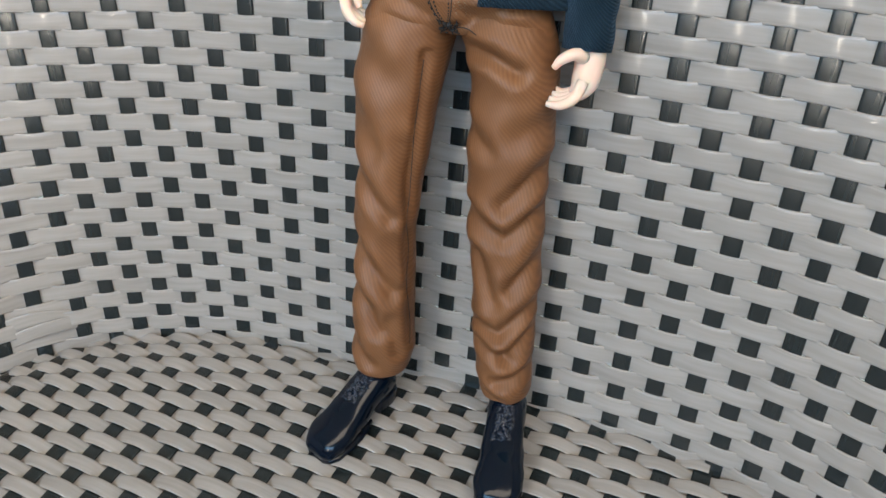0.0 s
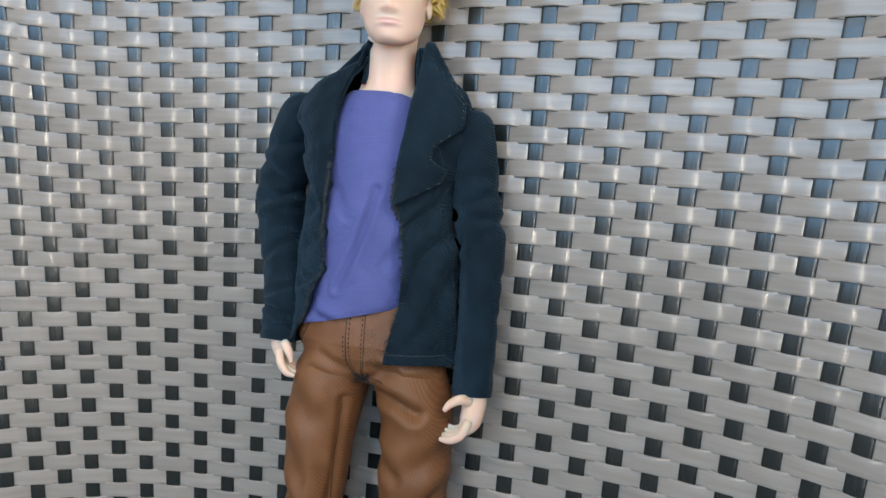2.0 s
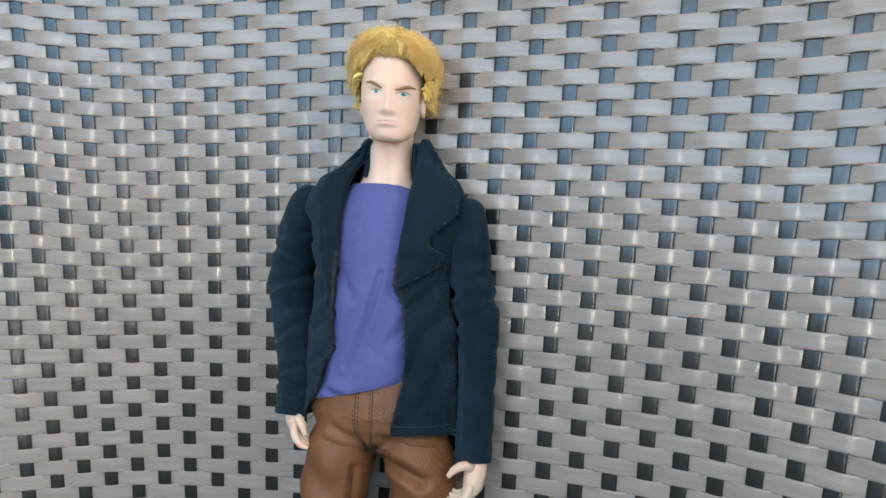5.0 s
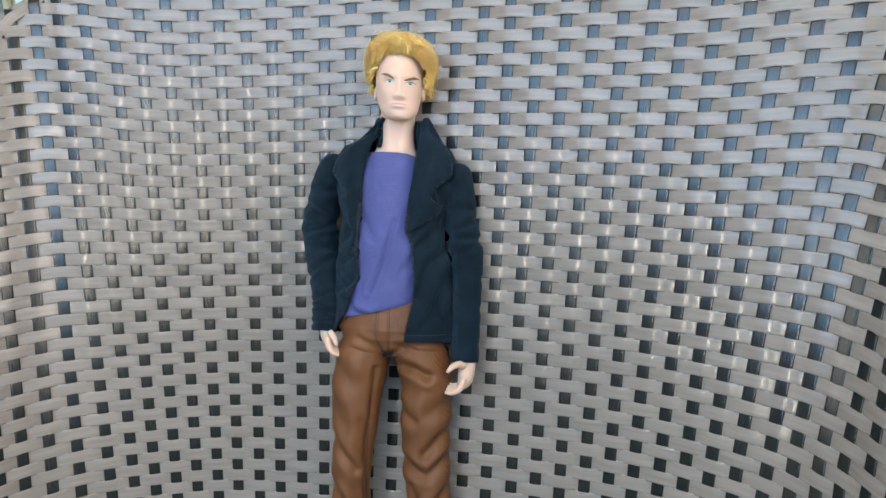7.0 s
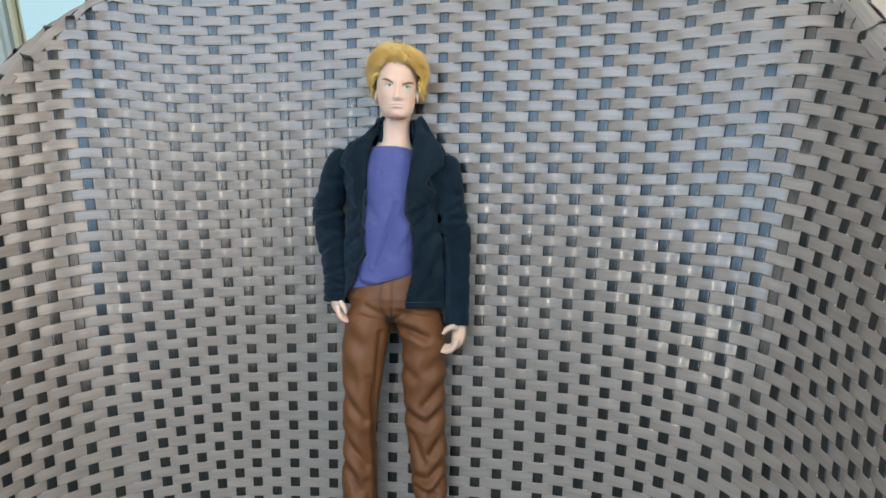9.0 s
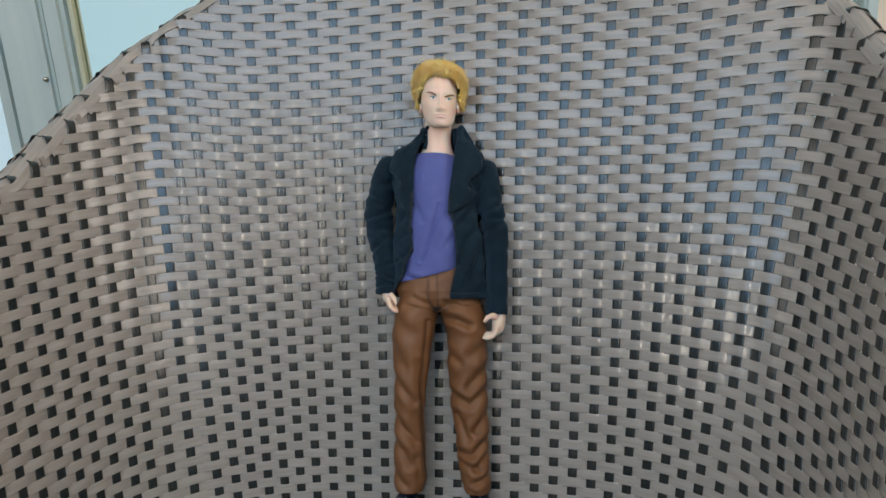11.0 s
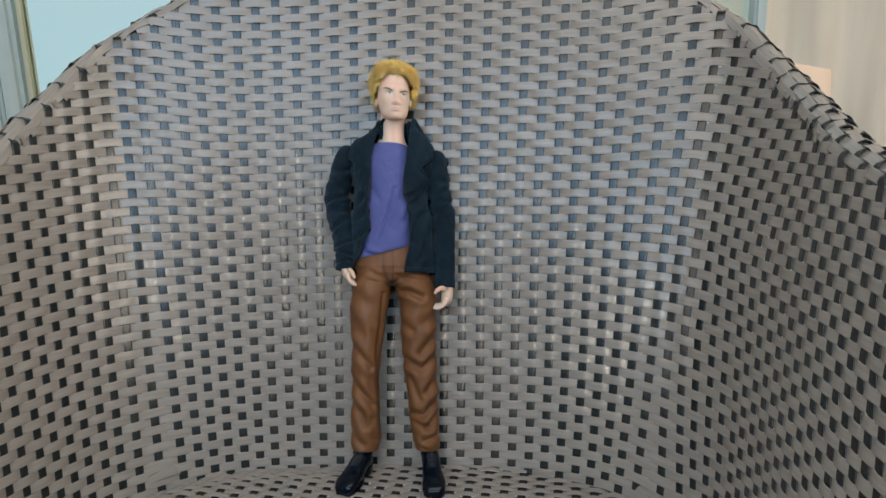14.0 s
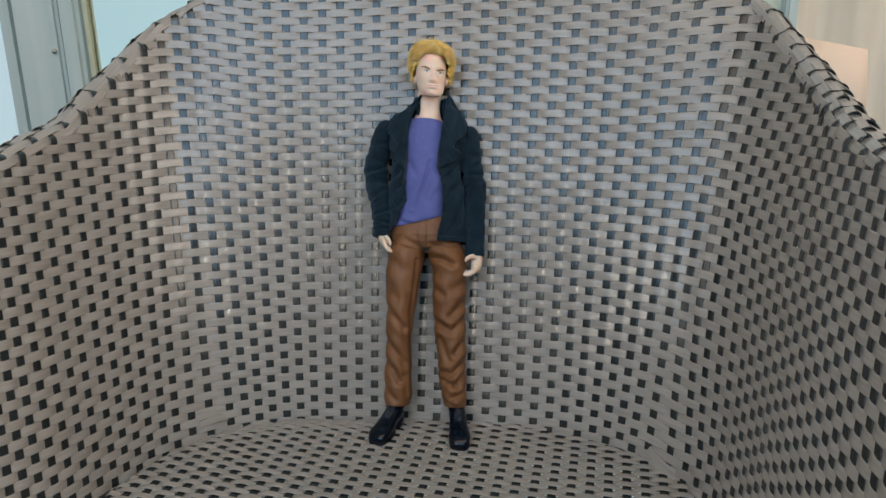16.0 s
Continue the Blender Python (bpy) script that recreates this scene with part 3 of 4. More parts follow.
class Doll:
    def __init__(self):
        self.bm = bmesh.new()

    def put(self, x, y, z):
        return self.bm.verts.new(BODY @ Vector((x * MM, y * MM, z * MM)))

    def settle(self):
        """Remember the surfaces made so far, for what is sewn or painted on them."""
        self.bm.faces.ensure_lookup_table()
        self.tree = BVHTree.FromBMesh(self.bm)

    def on(self, x, z, lift):
        """The point of the front surface at x and z, raised by lift."""
        hit = self.tree.ray_cast(BODY @ Vector((x * MM, -.08, z * MM)), BODY.to_3x3() @ Vector((0, 1, 0)))[0]
        return (x, (BODY.inverted() @ hit).y / MM - lift if hit else -10.0, z)

    def skin(self, rings, mat, closed=True, cap=True):
        for a, b in zip(rings, rings[1:]):
            n = len(a)
            for k in range(n if closed else n - 1):
                f = self.bm.faces.new((a[k], a[(k + 1) % n], b[(k + 1) % n], b[k]))
                f.material_index = mat
        if cap:
            for r in (rings[0][::-1], rings[-1]):
                self.bm.faces.new(r).material_index = mat

    def loft(self, sections, mat, steps=40, sides=40, shape=None, slant=0.0):
        """Rings (cx, cy, cz, rx, ry) joined into a skin; shape moves a point by angle and height."""
        rings = []
        for cx, cy, cz, rx, ry in spline(sections, steps):
            ring = []
            for a in np.arange(sides) * 2 * math.pi / sides:
                g = 1 + (shape(a, cz) if shape else 0)
                ring.append(self.put(cx + rx * g * math.sin(a), cy - ry * g * math.cos(a), cz + slant * rx * math.sin(a) * max(0.0, 1 - (cz - sections[0][2]) / 25)))
            rings.append(ring)
        self.skin(rings, mat)

    def pipe(self, path, radii, mat, steps=24, sides=14, shape=None):
        """A tube along a bent line, in the doll's millimetres."""
        line = spline(path, steps)
        rad = np.interp(np.linspace(0, 1, steps), np.linspace(0, 1, len(radii)), radii)
        tan = unit(np.gradient(line, axis=0))
        side = np.array([1.0, 0, 0])
        if abs(tan[0][0]) > 0.8:
            side = np.array([0, 0, 1.0])
        rings = []
        for k in range(steps):
            side = unit(side - tan[k] * side.dot(tan[k]))
            other = np.cross(tan[k], side)
            ring = []
            for a in np.arange(sides) * 2 * math.pi / sides:
                g = rad[k] * (1 + (shape(a, k / (steps - 1)) if shape else 0))
                ring.append(self.put(*(line[k] + (side * math.cos(a) + other * math.sin(a)) * g)))
            rings.append(ring)
        self.skin(rings, mat)

    def blob(self, c, r, mat, tilt=0.0, n=14):
        """A small ellipsoid, turned about the front axis."""
        t = radians(tilt)
        rings = []
        for b in np.linspace(-1.45, 1.45, n // 2 + 2):
            ring = []
            for a in np.arange(n) * 2 * math.pi / n:
                x, y, z = r[0] * math.cos(b) * math.cos(a), r[1] * math.cos(b) * math.sin(a), r[2] * math.sin(b)
                ring.append(self.put(c[0] + x * math.cos(t) - z * math.sin(t), c[1] + y, c[2] + x * math.sin(t) + z * math.cos(t)))
            rings.append(ring)
        self.skin(rings, mat)

    def sheet(self, front, back, mat):
        """A thick panel from two grids of points."""
        f = [[self.put(*p) for p in row] for row in front]
        b = [[self.put(*p) for p in row] for row in back]
        self.skin(f, mat, False, False)
        self.skin([r[::-1] for r in b], mat, False, False)
        rim_f = f[0] + [r[-1] for r in f[1:]] + f[-1][-2::-1] + [r[0] for r in f[-2:0:-1]]
        rim_b = b[0] + [r[-1] for r in b[1:]] + b[-1][-2::-1] + [r[0] for r in b[-2:0:-1]]
        n = len(rim_f)
        for k in range(n):
            self.bm.faces.new((rim_f[k], rim_b[k], rim_b[(k + 1) % n], rim_f[(k + 1) % n])).material_index = mat


def ridge(x, c, w):
    return math.exp(-((x - c) / w) ** 2)


def crease(lines):
    """Depth in millimetres of sewn-in or pressed folds: lines of (points, depth, width) in the front view."""
    def h(x, z):
        q = 0.0
        for pts, deep, wide in lines:
            best = 1e9
            for (x0, z0), (x1, z1) in zip(pts, pts[1:]):
                dx, dz = x1 - x0, z1 - z0
                t = min(1.0, max(0.0, ((x - x0) * dx + (z - z0) * dz) / (dx * dx + dz * dz)))
                best = min(best, math.hypot(x - x0 - t * dx, z - z0 - t * dz))
            if best < 7 * wide:
                soft = wide * 1.2
                q += deep * (-1.15 * math.exp(-(best / soft) ** 2) + .5 * math.exp(-((best - 2.0 * soft) / (1.2 * soft)) ** 2))
        return q
    return h


FOLDS_A = [([(-33, 84), (-25.7, 76.5), (-16.9, 67.5)], 1.7, 2.0), ([(-33, 59), (-25.5, 51.4), (-15.4, 41)], 2.0, 2.1), ([(-32, 42), (-23.8, 34.3), (-18.8, 25.7)], 1.8, 1.9),
           ([(-34, 104), (-24, 90)], 1.0, 3.0), ([(-14, 92), (-12, 72)], 1.0, 2.2), ([(-32, 22), (-22, 12)], 1.3, 2.0), ([(-16, 30), (-12.5, 17)], 1.1, 1.6),
           ([(-9.5, 120), (-11, 100), (-12.3, 80), (-12.4, 60), (-11.4, 42), (-9.6, 19)], 1.0, 1.0), ([(-33, 122), (-20, 112)], .9, 3.5)]
FOLDS_B = [([(3, 122.4), (10.3, 121.3), (18, 118)], 2.2, 1.9), ([(30, 91), (18.3, 77.6)], 1.9, 2.2), ([(32, 79), (19.5, 66.7), (6, 73.5)], 2.0, 2.1), ([(33, 63), (23.1, 50)], 1.9, 2.0),
           ([(10.5, 60), (18.1, 45)], 1.5, 2.0), ([(33, 45.5), (21.2, 33.5), (13, 34.5)], 2.1, 1.9), ([(33, 37.5), (23.9, 25.7)], 1.7, 1.7), ([(14, 29), (26, 24)], 1.6, 1.7),
           ([(34, 21), (22, 15.5)], 1.5, 1.7), ([(30, 106), (19, 99)], 1.1, 2.8), ([(3, 100), (12, 94)], 1.3, 2.2), ([(16, 13), (24, 9)], 1.2, 1.5)]
FOLDS_HIP = [([(22, 129), (10, 131), (1, 133)], 1.1, 1.3), ([(10, 131), (-1, 129)], 1.0, 1.0), ([(-10, 131), (-18, 135)], .9, 1.4), ([(18, 136), (2, 131)], .8, 1.2), ([(-12, 127), (-22, 129)], .9, 1.6)]


def trousers(d):
    """Two legs and a seat; the legs' rows: (x, y, z, half width, half depth)."""
    def shape(sections, lines, seed):
        zs = [q[2] for q in sections]
        h = crease(lines)

        def g(a, z):
            cx, rx, ry = (np.interp(z, zs, [q[k] for q in sections]) for k in (0, 3, 4))
            c = math.cos(a)
            x = cx + rx * math.sin(a)
            q = 1.25 * h(x, z) * max(0.0, min(1.0, c + .35)) * ry / (ry + 4)
            q += .55 * noise.noise((x * .10, z * .07, seed)) + .22 * noise.noise((x * .3, z * .2, seed + 5))
            if c < 0:
                q += .9 * noise.noise((x * .12, z * .09, seed + 11)) * -c
            return q / ry
        return g
    leg_a = [(-20.4, 1, 7.0, 8.8, 10.2), (-20.4, 1, 9.4, 9.7, 10.8), (-20.2, 0, 17, 10.7, 11.2), (-20.4, 0, 26, 10.7, 11.2), (-20.7, -1, 41, 10.1, 11.2), (-21, -1, 50, 9.9, 11.2), (-21.3, -1.4, 60, 10.0, 11.6),
           (-21.1, -2, 70, 10.4, 12.2), (-20.6, -2, 87, 11.1, 12.9), (-20.7, -2, 96, 12.2, 13.6), (-20.6, -2, 105, 13.2, 14.2), (-19.0, -1.4, 118, 14.0, 15.2), (-17.2, -.8, 128, 14.2, 15.2), (-15.5, 0, 138, 12.4, 12.0)]
    d.loft(leg_a, I_PANTS, 190, 90, shape(leg_a, FOLDS_A, .4))
    leg_b = [(25.0, -2, 8.2, 7.6, 9.6), (24.7, -2, 10.4, 8.8, 10.5), (24.2, -2, 13, 9.3, 10.8), (23.3, -1.6, 18, 9.7, 11), (22.1, -1, 26, 10, 11.2), (21.5, -1, 34, 10.4, 11.4), (20.8, -1, 42, 10.8, 11.5), (20, -1.3, 52, 11.2, 11.8),
           (19.1, -1.5, 60, 11.6, 12), (17.9, -2, 70, 12, 12.4), (17, -2, 85, 12.4, 13.2), (16.5, -2, 96, 12.9, 13.8), (16.4, -2, 106, 13.0, 14.3), (15.8, -1.4, 114, 13.2, 15), (14, -1, 121, 14.0, 15.4), (11.8, -.6, 129, 14.0, 14.8), (9, 0, 138, 12.0, 11.5)]
    d.loft(leg_b, I_PANTS, 190, 90, shape(leg_b, FOLDS_B, 2.6))
    # the seat, where both legs run together: its outline at each height is the soft union of legs and hips
    hip = [(-3, -1, 118, 4, 5), (-3, -1, 125, 9, 9), (-3, -1, 130, 19, 13.2), (-3, -1, 135, 26.0, 15.8), (-3, -1, 140, 29.0, 16.6), (-4.5, -1, 147, 27.0, 15.9), (-6, -1, 154, 22.5, 14.5), (-6, -1, 160, 20, 13.5)]
    wide = [leg_a[-4:-1] + [(-13, -1, 140, 13, 14.6), (-12, -1, 150, 10, 13), (-12, -1, 160, 8, 11)], leg_b[-4:-1] + [(7, -1, 140, 14, 14.6), (5, -1, 150, 11, 13), (4, -1, 160, 8, 11)], hip]
    h = crease(FOLDS_HIP + FOLDS_A[-1:] + FOLDS_B[:1])
    rings = []
    for z in np.linspace(126.0, 160, 86):
        forms = [[np.interp(z, [q[2] for q in rows], [q[k] for q in rows]) for k in (0, 1, 3, 4)] for rows in wide]
        swell = .25 * min(1.0, (z - 126.0) / 3)
        ring = []
        for a in np.arange(150) * 2 * math.pi / 150:
            sx, sy = math.sin(a), -math.cos(a)
            reach = 0.0
            for ex, ey, rx, ry in forms:
                dx, dy = -3 - ex, -ey
                qa, qb, qc = (sx / rx) ** 2 + (sy / ry) ** 2, dx * sx / rx ** 2 + dy * sy / ry ** 2, (dx / rx) ** 2 + (dy / ry) ** 2 - 1
                root = qb * qb - qa * qc
                far = (math.sqrt(root) - qb) / qa if root > 0 else 0.0
                reach += math.exp(min(40.0, 1.1 * max(0.0, far)))
            reach = math.log(reach) / 1.1 - .3 + swell
            x = -3 + reach * sx
            push = h(x, z) * max(0.0, min(1.0, .35 - sy)) * .8 + .35 * noise.noise((x * .10, z * .07, 3.1)) + .2 * noise.noise((x * .3, z * .2, 8.1))
            ring.append(d.put(x + push * sx, (reach + push) * sy, z))
        rings.append(ring)
    d.skin(rings, I_PANTS)
    d.settle()

    def sewn(pts, thick, lift=.12):
        d.pipe([d.on(x, z, lift) for x, z in spline(pts, 14)], [thick, thick], I_SEAM, 28, 6)

    def stitches(pts, count, thick, mat=I_SEAM):
        line = [d.on(x, z, .1) for x, z in spline(pts, 2 * count)]
        for p, q in zip(line[::2], line[1::2]):
            mid = [(u + v) / 2 for u, v in zip(p, q)]
            d.pipe([p, (mid[0], mid[1] - .12, mid[2]), q], [thick * .7, thick, thick * .7], mat, 5, 5)
    # inner leg seam, fly, pocket edge and the bar tack
    sewn([(-10.2, 118), (-11.6, 100), (-12.6, 80), (-12.7, 60), (-11.6, 42), (-9.9, 19)], .14)
    sewn([(-9.6, 152), (-9.4, 142), (-8.4, 134), (-5.2, 129)], .14)
    sewn([(-3.0, 152), (-2.6, 142), (-2.4, 134), (-3.0, 129.5)], .14)
    stitches([(-8.5, 151.5), (-8.2, 142), (-7.2, 134), (-4.8, 129.5)], 17, .22)
    stitches([(-3.9, 151.5), (-3.5, 142), (-3.2, 134), (-3.4, 130)], 17, .2)
    stitches([(-10.4, 143), (-9.6, 136), (-6.4, 129.5)], 9, .2)
    sewn([(-25, 146), (-27.5, 141), (-30.2, 136.5)], .16)
    sewn([(-3.6, 128), (1, 128.4), (5, 127)], .16)
    rng = random.Random(8)
    for k in range(60):
        x, z = -3.3 + rng.gauss(0, 1.2), 128.0 + rng.gauss(0, .9)
        p = d.on(x, z, .2 + .5 * rng.random())
        w = rng.uniform(-1.1, 1.1)
        d.pipe([p, (p[0] + w * .5, p[1] - .4, p[2] + rng.uniform(-.6, .6)), (p[0] + w, p[1] - .1, p[2] + rng.uniform(-.9, .9))], [.16, .24, .12], I_SEAM, 6, 5)
    # worn nap beside the fly
    for k in range(120):
        x, z = rng.uniform(-1.6, 2.6), rng.uniform(132, 151)
        p = d.on(x, z, .05)
        w, v = rng.uniform(-.5, .5), rng.uniform(-.6, .6)
        d.pipe([p, (p[0] + w, p[1] - .22, p[2] + v), (p[0] + 2 * w, p[1] - .02, p[2] + 2 * v)], [.05, .07, .04], I_NAP, 4, 4)


def shirt(d):
    h = crease([([(-3.2, 196), (-7.5, 178), (-13.5, 160)], 1.0, 1.0), ([(-27, 158), (-20, 149), (-13, 147)], 1.1, 1.2), ([(-25, 166), (-22, 156), (-24, 150)], .9, 1.3), ([(7, 178), (2, 168)], .5, 1.6), ([(-20, 196), (-14, 186)], .4, 1.8)])
    d.loft([(-8.5, -1, 150, 22.3, 17.0), (-8, -1, 154, 22, 17.6), (-7, -1, 168, 20.5, 17.2), (-6, -1, 190, 21.5, 17.5), (-7, 0, 212, 22, 15.8), (-7.6, 0, 226, 17, 13), (-7.8, 0.5, 231, 12.6, 10.5)],
           I_SHIRT, 140, 190, lambda a, z: (h(-7 + 21 * math.sin(a), z + .26 * 21 * math.sin(a) * max(0.0, 1 - (z - 150) / 25)) * max(0, math.cos(a)) + .25 * noise.noise((math.sin(a) * 3, z * .08, 2))) / 17, 0.26)


COAT_Z = [129, 140, 152, 160, 176, 184, 197, 212, 222, 229, 234, 238, 241, 245]
COAT = ([32.5, 32, 31.5, 31.5, 29.8, 27.5, 27, 30.5, 31.5, 31, 28.0, 20.5, 16, 13], [21.2, 21, 20.2, 20, 19.6, 19.3, 19.2, 18, 16, 14, 11.6, 11, 11.2, 11.6],
        [-4, -4, -4.3, -4.3, -4.8, -5.4, -5.4, -5.5, -5.5, -5.5, -5, -2.6, -2, -1])
COAT_FOLDS = crease([([(23, 199), (13, 186), (8, 182)], 1.0, 1.7), ([(24, 182), (15, 172), (12, 158)], 1.1, 2.2), ([(27, 172), (22, 156), (17, 148)], .9, 2.0), ([(26, 152), (14, 143)], .6, 1.8),
                     ([(-22, 196), (-28, 186)], 1.2, 1.6), ([(-21, 180), (-29, 174)], 1.2, 1.6), ([(-21, 166), (-30, 160)], 1.1, 1.5), ([(18, 214), (24, 204)], 1.0, 1.6)])


def coat(z):
    """Half width, half depth and middle of the jacket at a height."""
    return tuple(np.interp(z, COAT_Z, row) for row in COAT)


def jacket(d):
    zs = np.linspace(135, 243, 90)
    left = np.interp(zs, [129, 136, 142, 149, 157, 164, 170, 182, 190, 204, 219, 235, 243], [-35, -34.5, -31, -26.2, -24.6, -20.8, -19.7, -21.9, -21.4, -20.2, -20.5, -17.9, -12.5])
    right = np.interp(zs, [129, 135, 156, 166, 184, 192, 204, 216, 230, 243], [4.6, 5.2, 9.0, 9.1, 7.3, 4.0, 4.1, 5.4, 6.6, 8.2])
    out, inn = [], []
    for z, xl, xr in zip(zs, left, right):
        rx, ry, cx = coat(z)
        a0, a1 = math.asin(max(-1, min(1, (xr - cx) / rx))), 2 * math.pi + math.asin(max(-.98, min(1, (xl - cx) / rx)))
        ro, ri = [], []
        for a in np.linspace(a0, a1, 130):
            x = cx + rx * math.sin(a)
            h = 1.6 * COAT_FOLDS(x, z) * max(0, math.cos(a)) + .6 * noise.noise((4 * math.sin(a), 4 * math.cos(a), z * .06)) + .35 * noise.noise((9 * math.sin(a), 9 * math.cos(a), z * .15))
            h += .8 * ridge(z, 135, 3.0)
            fray = .35 * noise.noise((z * 2.1, 0, 9)) if a in (a0, a1) else 0
            g = 1 + h / ry
            dip = .5 * math.sin(2 * a) * ridge(z, 135, 5)
            ro.append((cx + rx * g * math.sin(a) + fray, -ry * g * math.cos(a), z + dip))
            ri.append((cx + (rx - 1.1) * g * math.sin(a) + fray, -(ry - 1.1) * g * math.cos(a), z + dip))
        out.append(ro)
        inn.append(ri)
    d.sheet(out, inn, I_JACKET)

    def lapel(inner, outer):
        i, rough = spline(inner, 60), np.array(outer, float)
        knots = np.linspace(0, len(rough) - 1, 60)
        sharp = np.stack([np.interp(knots, np.arange(len(rough)), rough[:, k]) for k in (0, 1)], -1)
        o = .75 * sharp + .25 * spline(outer, 60)
        f, b = [], []
        for n, (p, q) in enumerate(zip(i, o)):
            rf, rb = [], []
            for s in np.linspace(0, 1, 12):
                x, z = p + (q - p) * s
                rx, ry, cx = coat(z)
                y = -ry * math.sqrt(max(.08, 1 - ((x - cx) / rx) ** 2)) - 1.0 - 2.9 * s - 1.5 * math.sin(math.pi * s) + .8 * noise.noise((x * .18, z * .16, 4))
                rf.append((x, y - .55, z))
                rb.append((x, y + .45, z))
            f.append(rf)
            b.append(rb)
        d.sheet(f, b, I_JACKET)
        # topstitching just inside the edge
        line = [tuple(np.array(r[-1]) * .86 + np.array(r[-4]) * .14) for r in f]
        for k in range(3, 57, 2):
            p, q = np.array(line[k]), np.array(line[k + 1])
            e = (q - p) * .3
            d.pipe([p + e * .2, (p + q) / 2 - np.array([0, .12, 0]), q - e], [.09, .13, .09], I_THREAD, 5, 4)

    lapel([(-10.8, 248), (-17.9, 235.4), (-20.5, 218.8), (-20.2, 204.5), (-21.4, 190)],
          [(-12.5, 249), (-23.3, 238), (-35.5, 226.5), (-37.3, 219), (-29.8, 211), (-28.4, 208.2), (-33.4, 205.8), (-31.8, 200.8), (-22.4, 189)])
    lapel([(8.6, 248.5), (6.6, 230), (5.4, 216), (4.1, 204), (4.0, 192)],
          [(11.5, 249.5), (17.8, 239.5), (24.6, 229), (25.0, 220), (16.6, 211.8), (15.8, 207.6), (20.9, 204.3), (19.1, 199.6), (5.6, 190.5)])
    # frayed threads along the open front
    rng = random.Random(3)
    for k in range(760):
        z = rng.choice((rng.uniform(138, 204), rng.gauss(190, 6)))
        if rng.random() < .6:
            x, way = float(np.interp(z, zs, left)), rng.uniform(.3, 1.5)
        else:
            x, way = float(np.interp(z, zs, right)), -rng.uniform(.2, 1.2)
        if rng.random() < .35:
            x -= way * rng.uniform(.5, 2.2)
        rx, ry, cx = coat(z)
        y = -ry * math.sqrt(max(.05, 1 - ((x - cx) / rx) ** 2)) - (2.0 if z > 189 else .3)
        d.pipe([(x - way * .5, y, z), (x + way * .3, y - .5, z + rng.uniform(-.7, .7)), (x + way, y - rng.uniform(0, .5), z + rng.uniform(-1.5, 1.0))], [.13, .14, .06], I_FRAY, 6, 4)
    # stand collar round the back of the neck
    f, b = [], []
    for z, r in ((236, 12.6), (240, 11.6), (245, 11.2), (249, 11.6), (250, 12.2), (248.5, 13.4), (242, 15.2)):
        rf, rb = [], []
        for a in np.linspace(radians(48), radians(312), 56):
            drop = 3.2 * max(0, math.cos(a)) ** 1.0
            rf.append((-3.2 + r * math.sin(a), .5 - r * .95 * math.cos(a), z - drop * 1.2))
            rb.append((-3.2 + (r + .9) * math.sin(a), .5 - (r + .9) * .95 * math.cos(a), z - drop * 1.2 - .2))
        f.append(rf)
        b.append(rb)
    d.sheet(f, b, I_JACKET)
    # hem stitching
    d.settle()
    for x in np.arange(6.5, 25.5, .8):
        p, q = d.on(x, 138.6 + .02 * x, .1), d.on(x + .5, 138.6 + .02 * x, .1)
        d.pipe([p, ((p[0] + q[0]) / 2, p[1] - .12, p[2]), q], [.08, .12, .08], I_THREAD, 5, 4)

    def creases(seed, rows):
        def g(a, t):
            q = .055 * noise.noise((t * 5, 1.4 * math.cos(a), 1.4 * math.sin(a) + seed)) + .035 * noise.noise((t * 16, 2.5 * math.cos(a), 2.5 * math.sin(a) + seed))
            for at, tilt, deep, wide in rows:
                x = (t - at - tilt * math.cos(a)) / wide
                q += deep * (-math.exp(-x * x) + .55 * math.exp(-((abs(x) - 1.9) / 1.1) ** 2))
            return q * (.75 + .25 * math.cos(a - 4.7)) + .13 * ridge(t, .13, .028) * max(0.0, math.cos(a)) ** 3
        return g
    d.pipe([(19, 0, 221.5), (26.2, .5, 219.6), (28.6, 1, 206), (30.8, 2, 192), (33.8, 1.5, 179), (34.5, 0, 166), (35.2, -1.5, 150), (35.4, -3.5, 125)], [4.5, 7.9, 8.4, 8.4, 8.3, 7.5, 7.1, 7.2], I_JACKET, 120, 48,
           creases(1.0, [(.30, .03, .10, .022), (.40, -.03, .16, .020), (.47, .02, .17, .018), (.545, -.03, .12, .02), (.68, .02, .07, .02), (.86, -.02, .09, .016), (.93, .02, .07, .014)]))
    d.pipe([(-31, 0, 223.5), (-38.6, .5, 221.2), (-43.0, 2, 207), (-45.4, 4, 187), (-40.6, 0, 166), (-38.0, -5, 151), (-38.4, -7.5, 137)], [4.5, 8.1, 8.5, 9.4, 8.4, 7.2, 6.2], I_JACKET, 120, 48,
           creases(4.2, [(.30, .03, .12, .02), (.40, -.03, .15, .02), (.48, .03, .17, .018), (.56, -.02, .14, .018), (.64, .03, .12, .016), (.80, .02, .14, .014), (.87, -.02, .16, .013), (.94, .02, .12, .012)]))


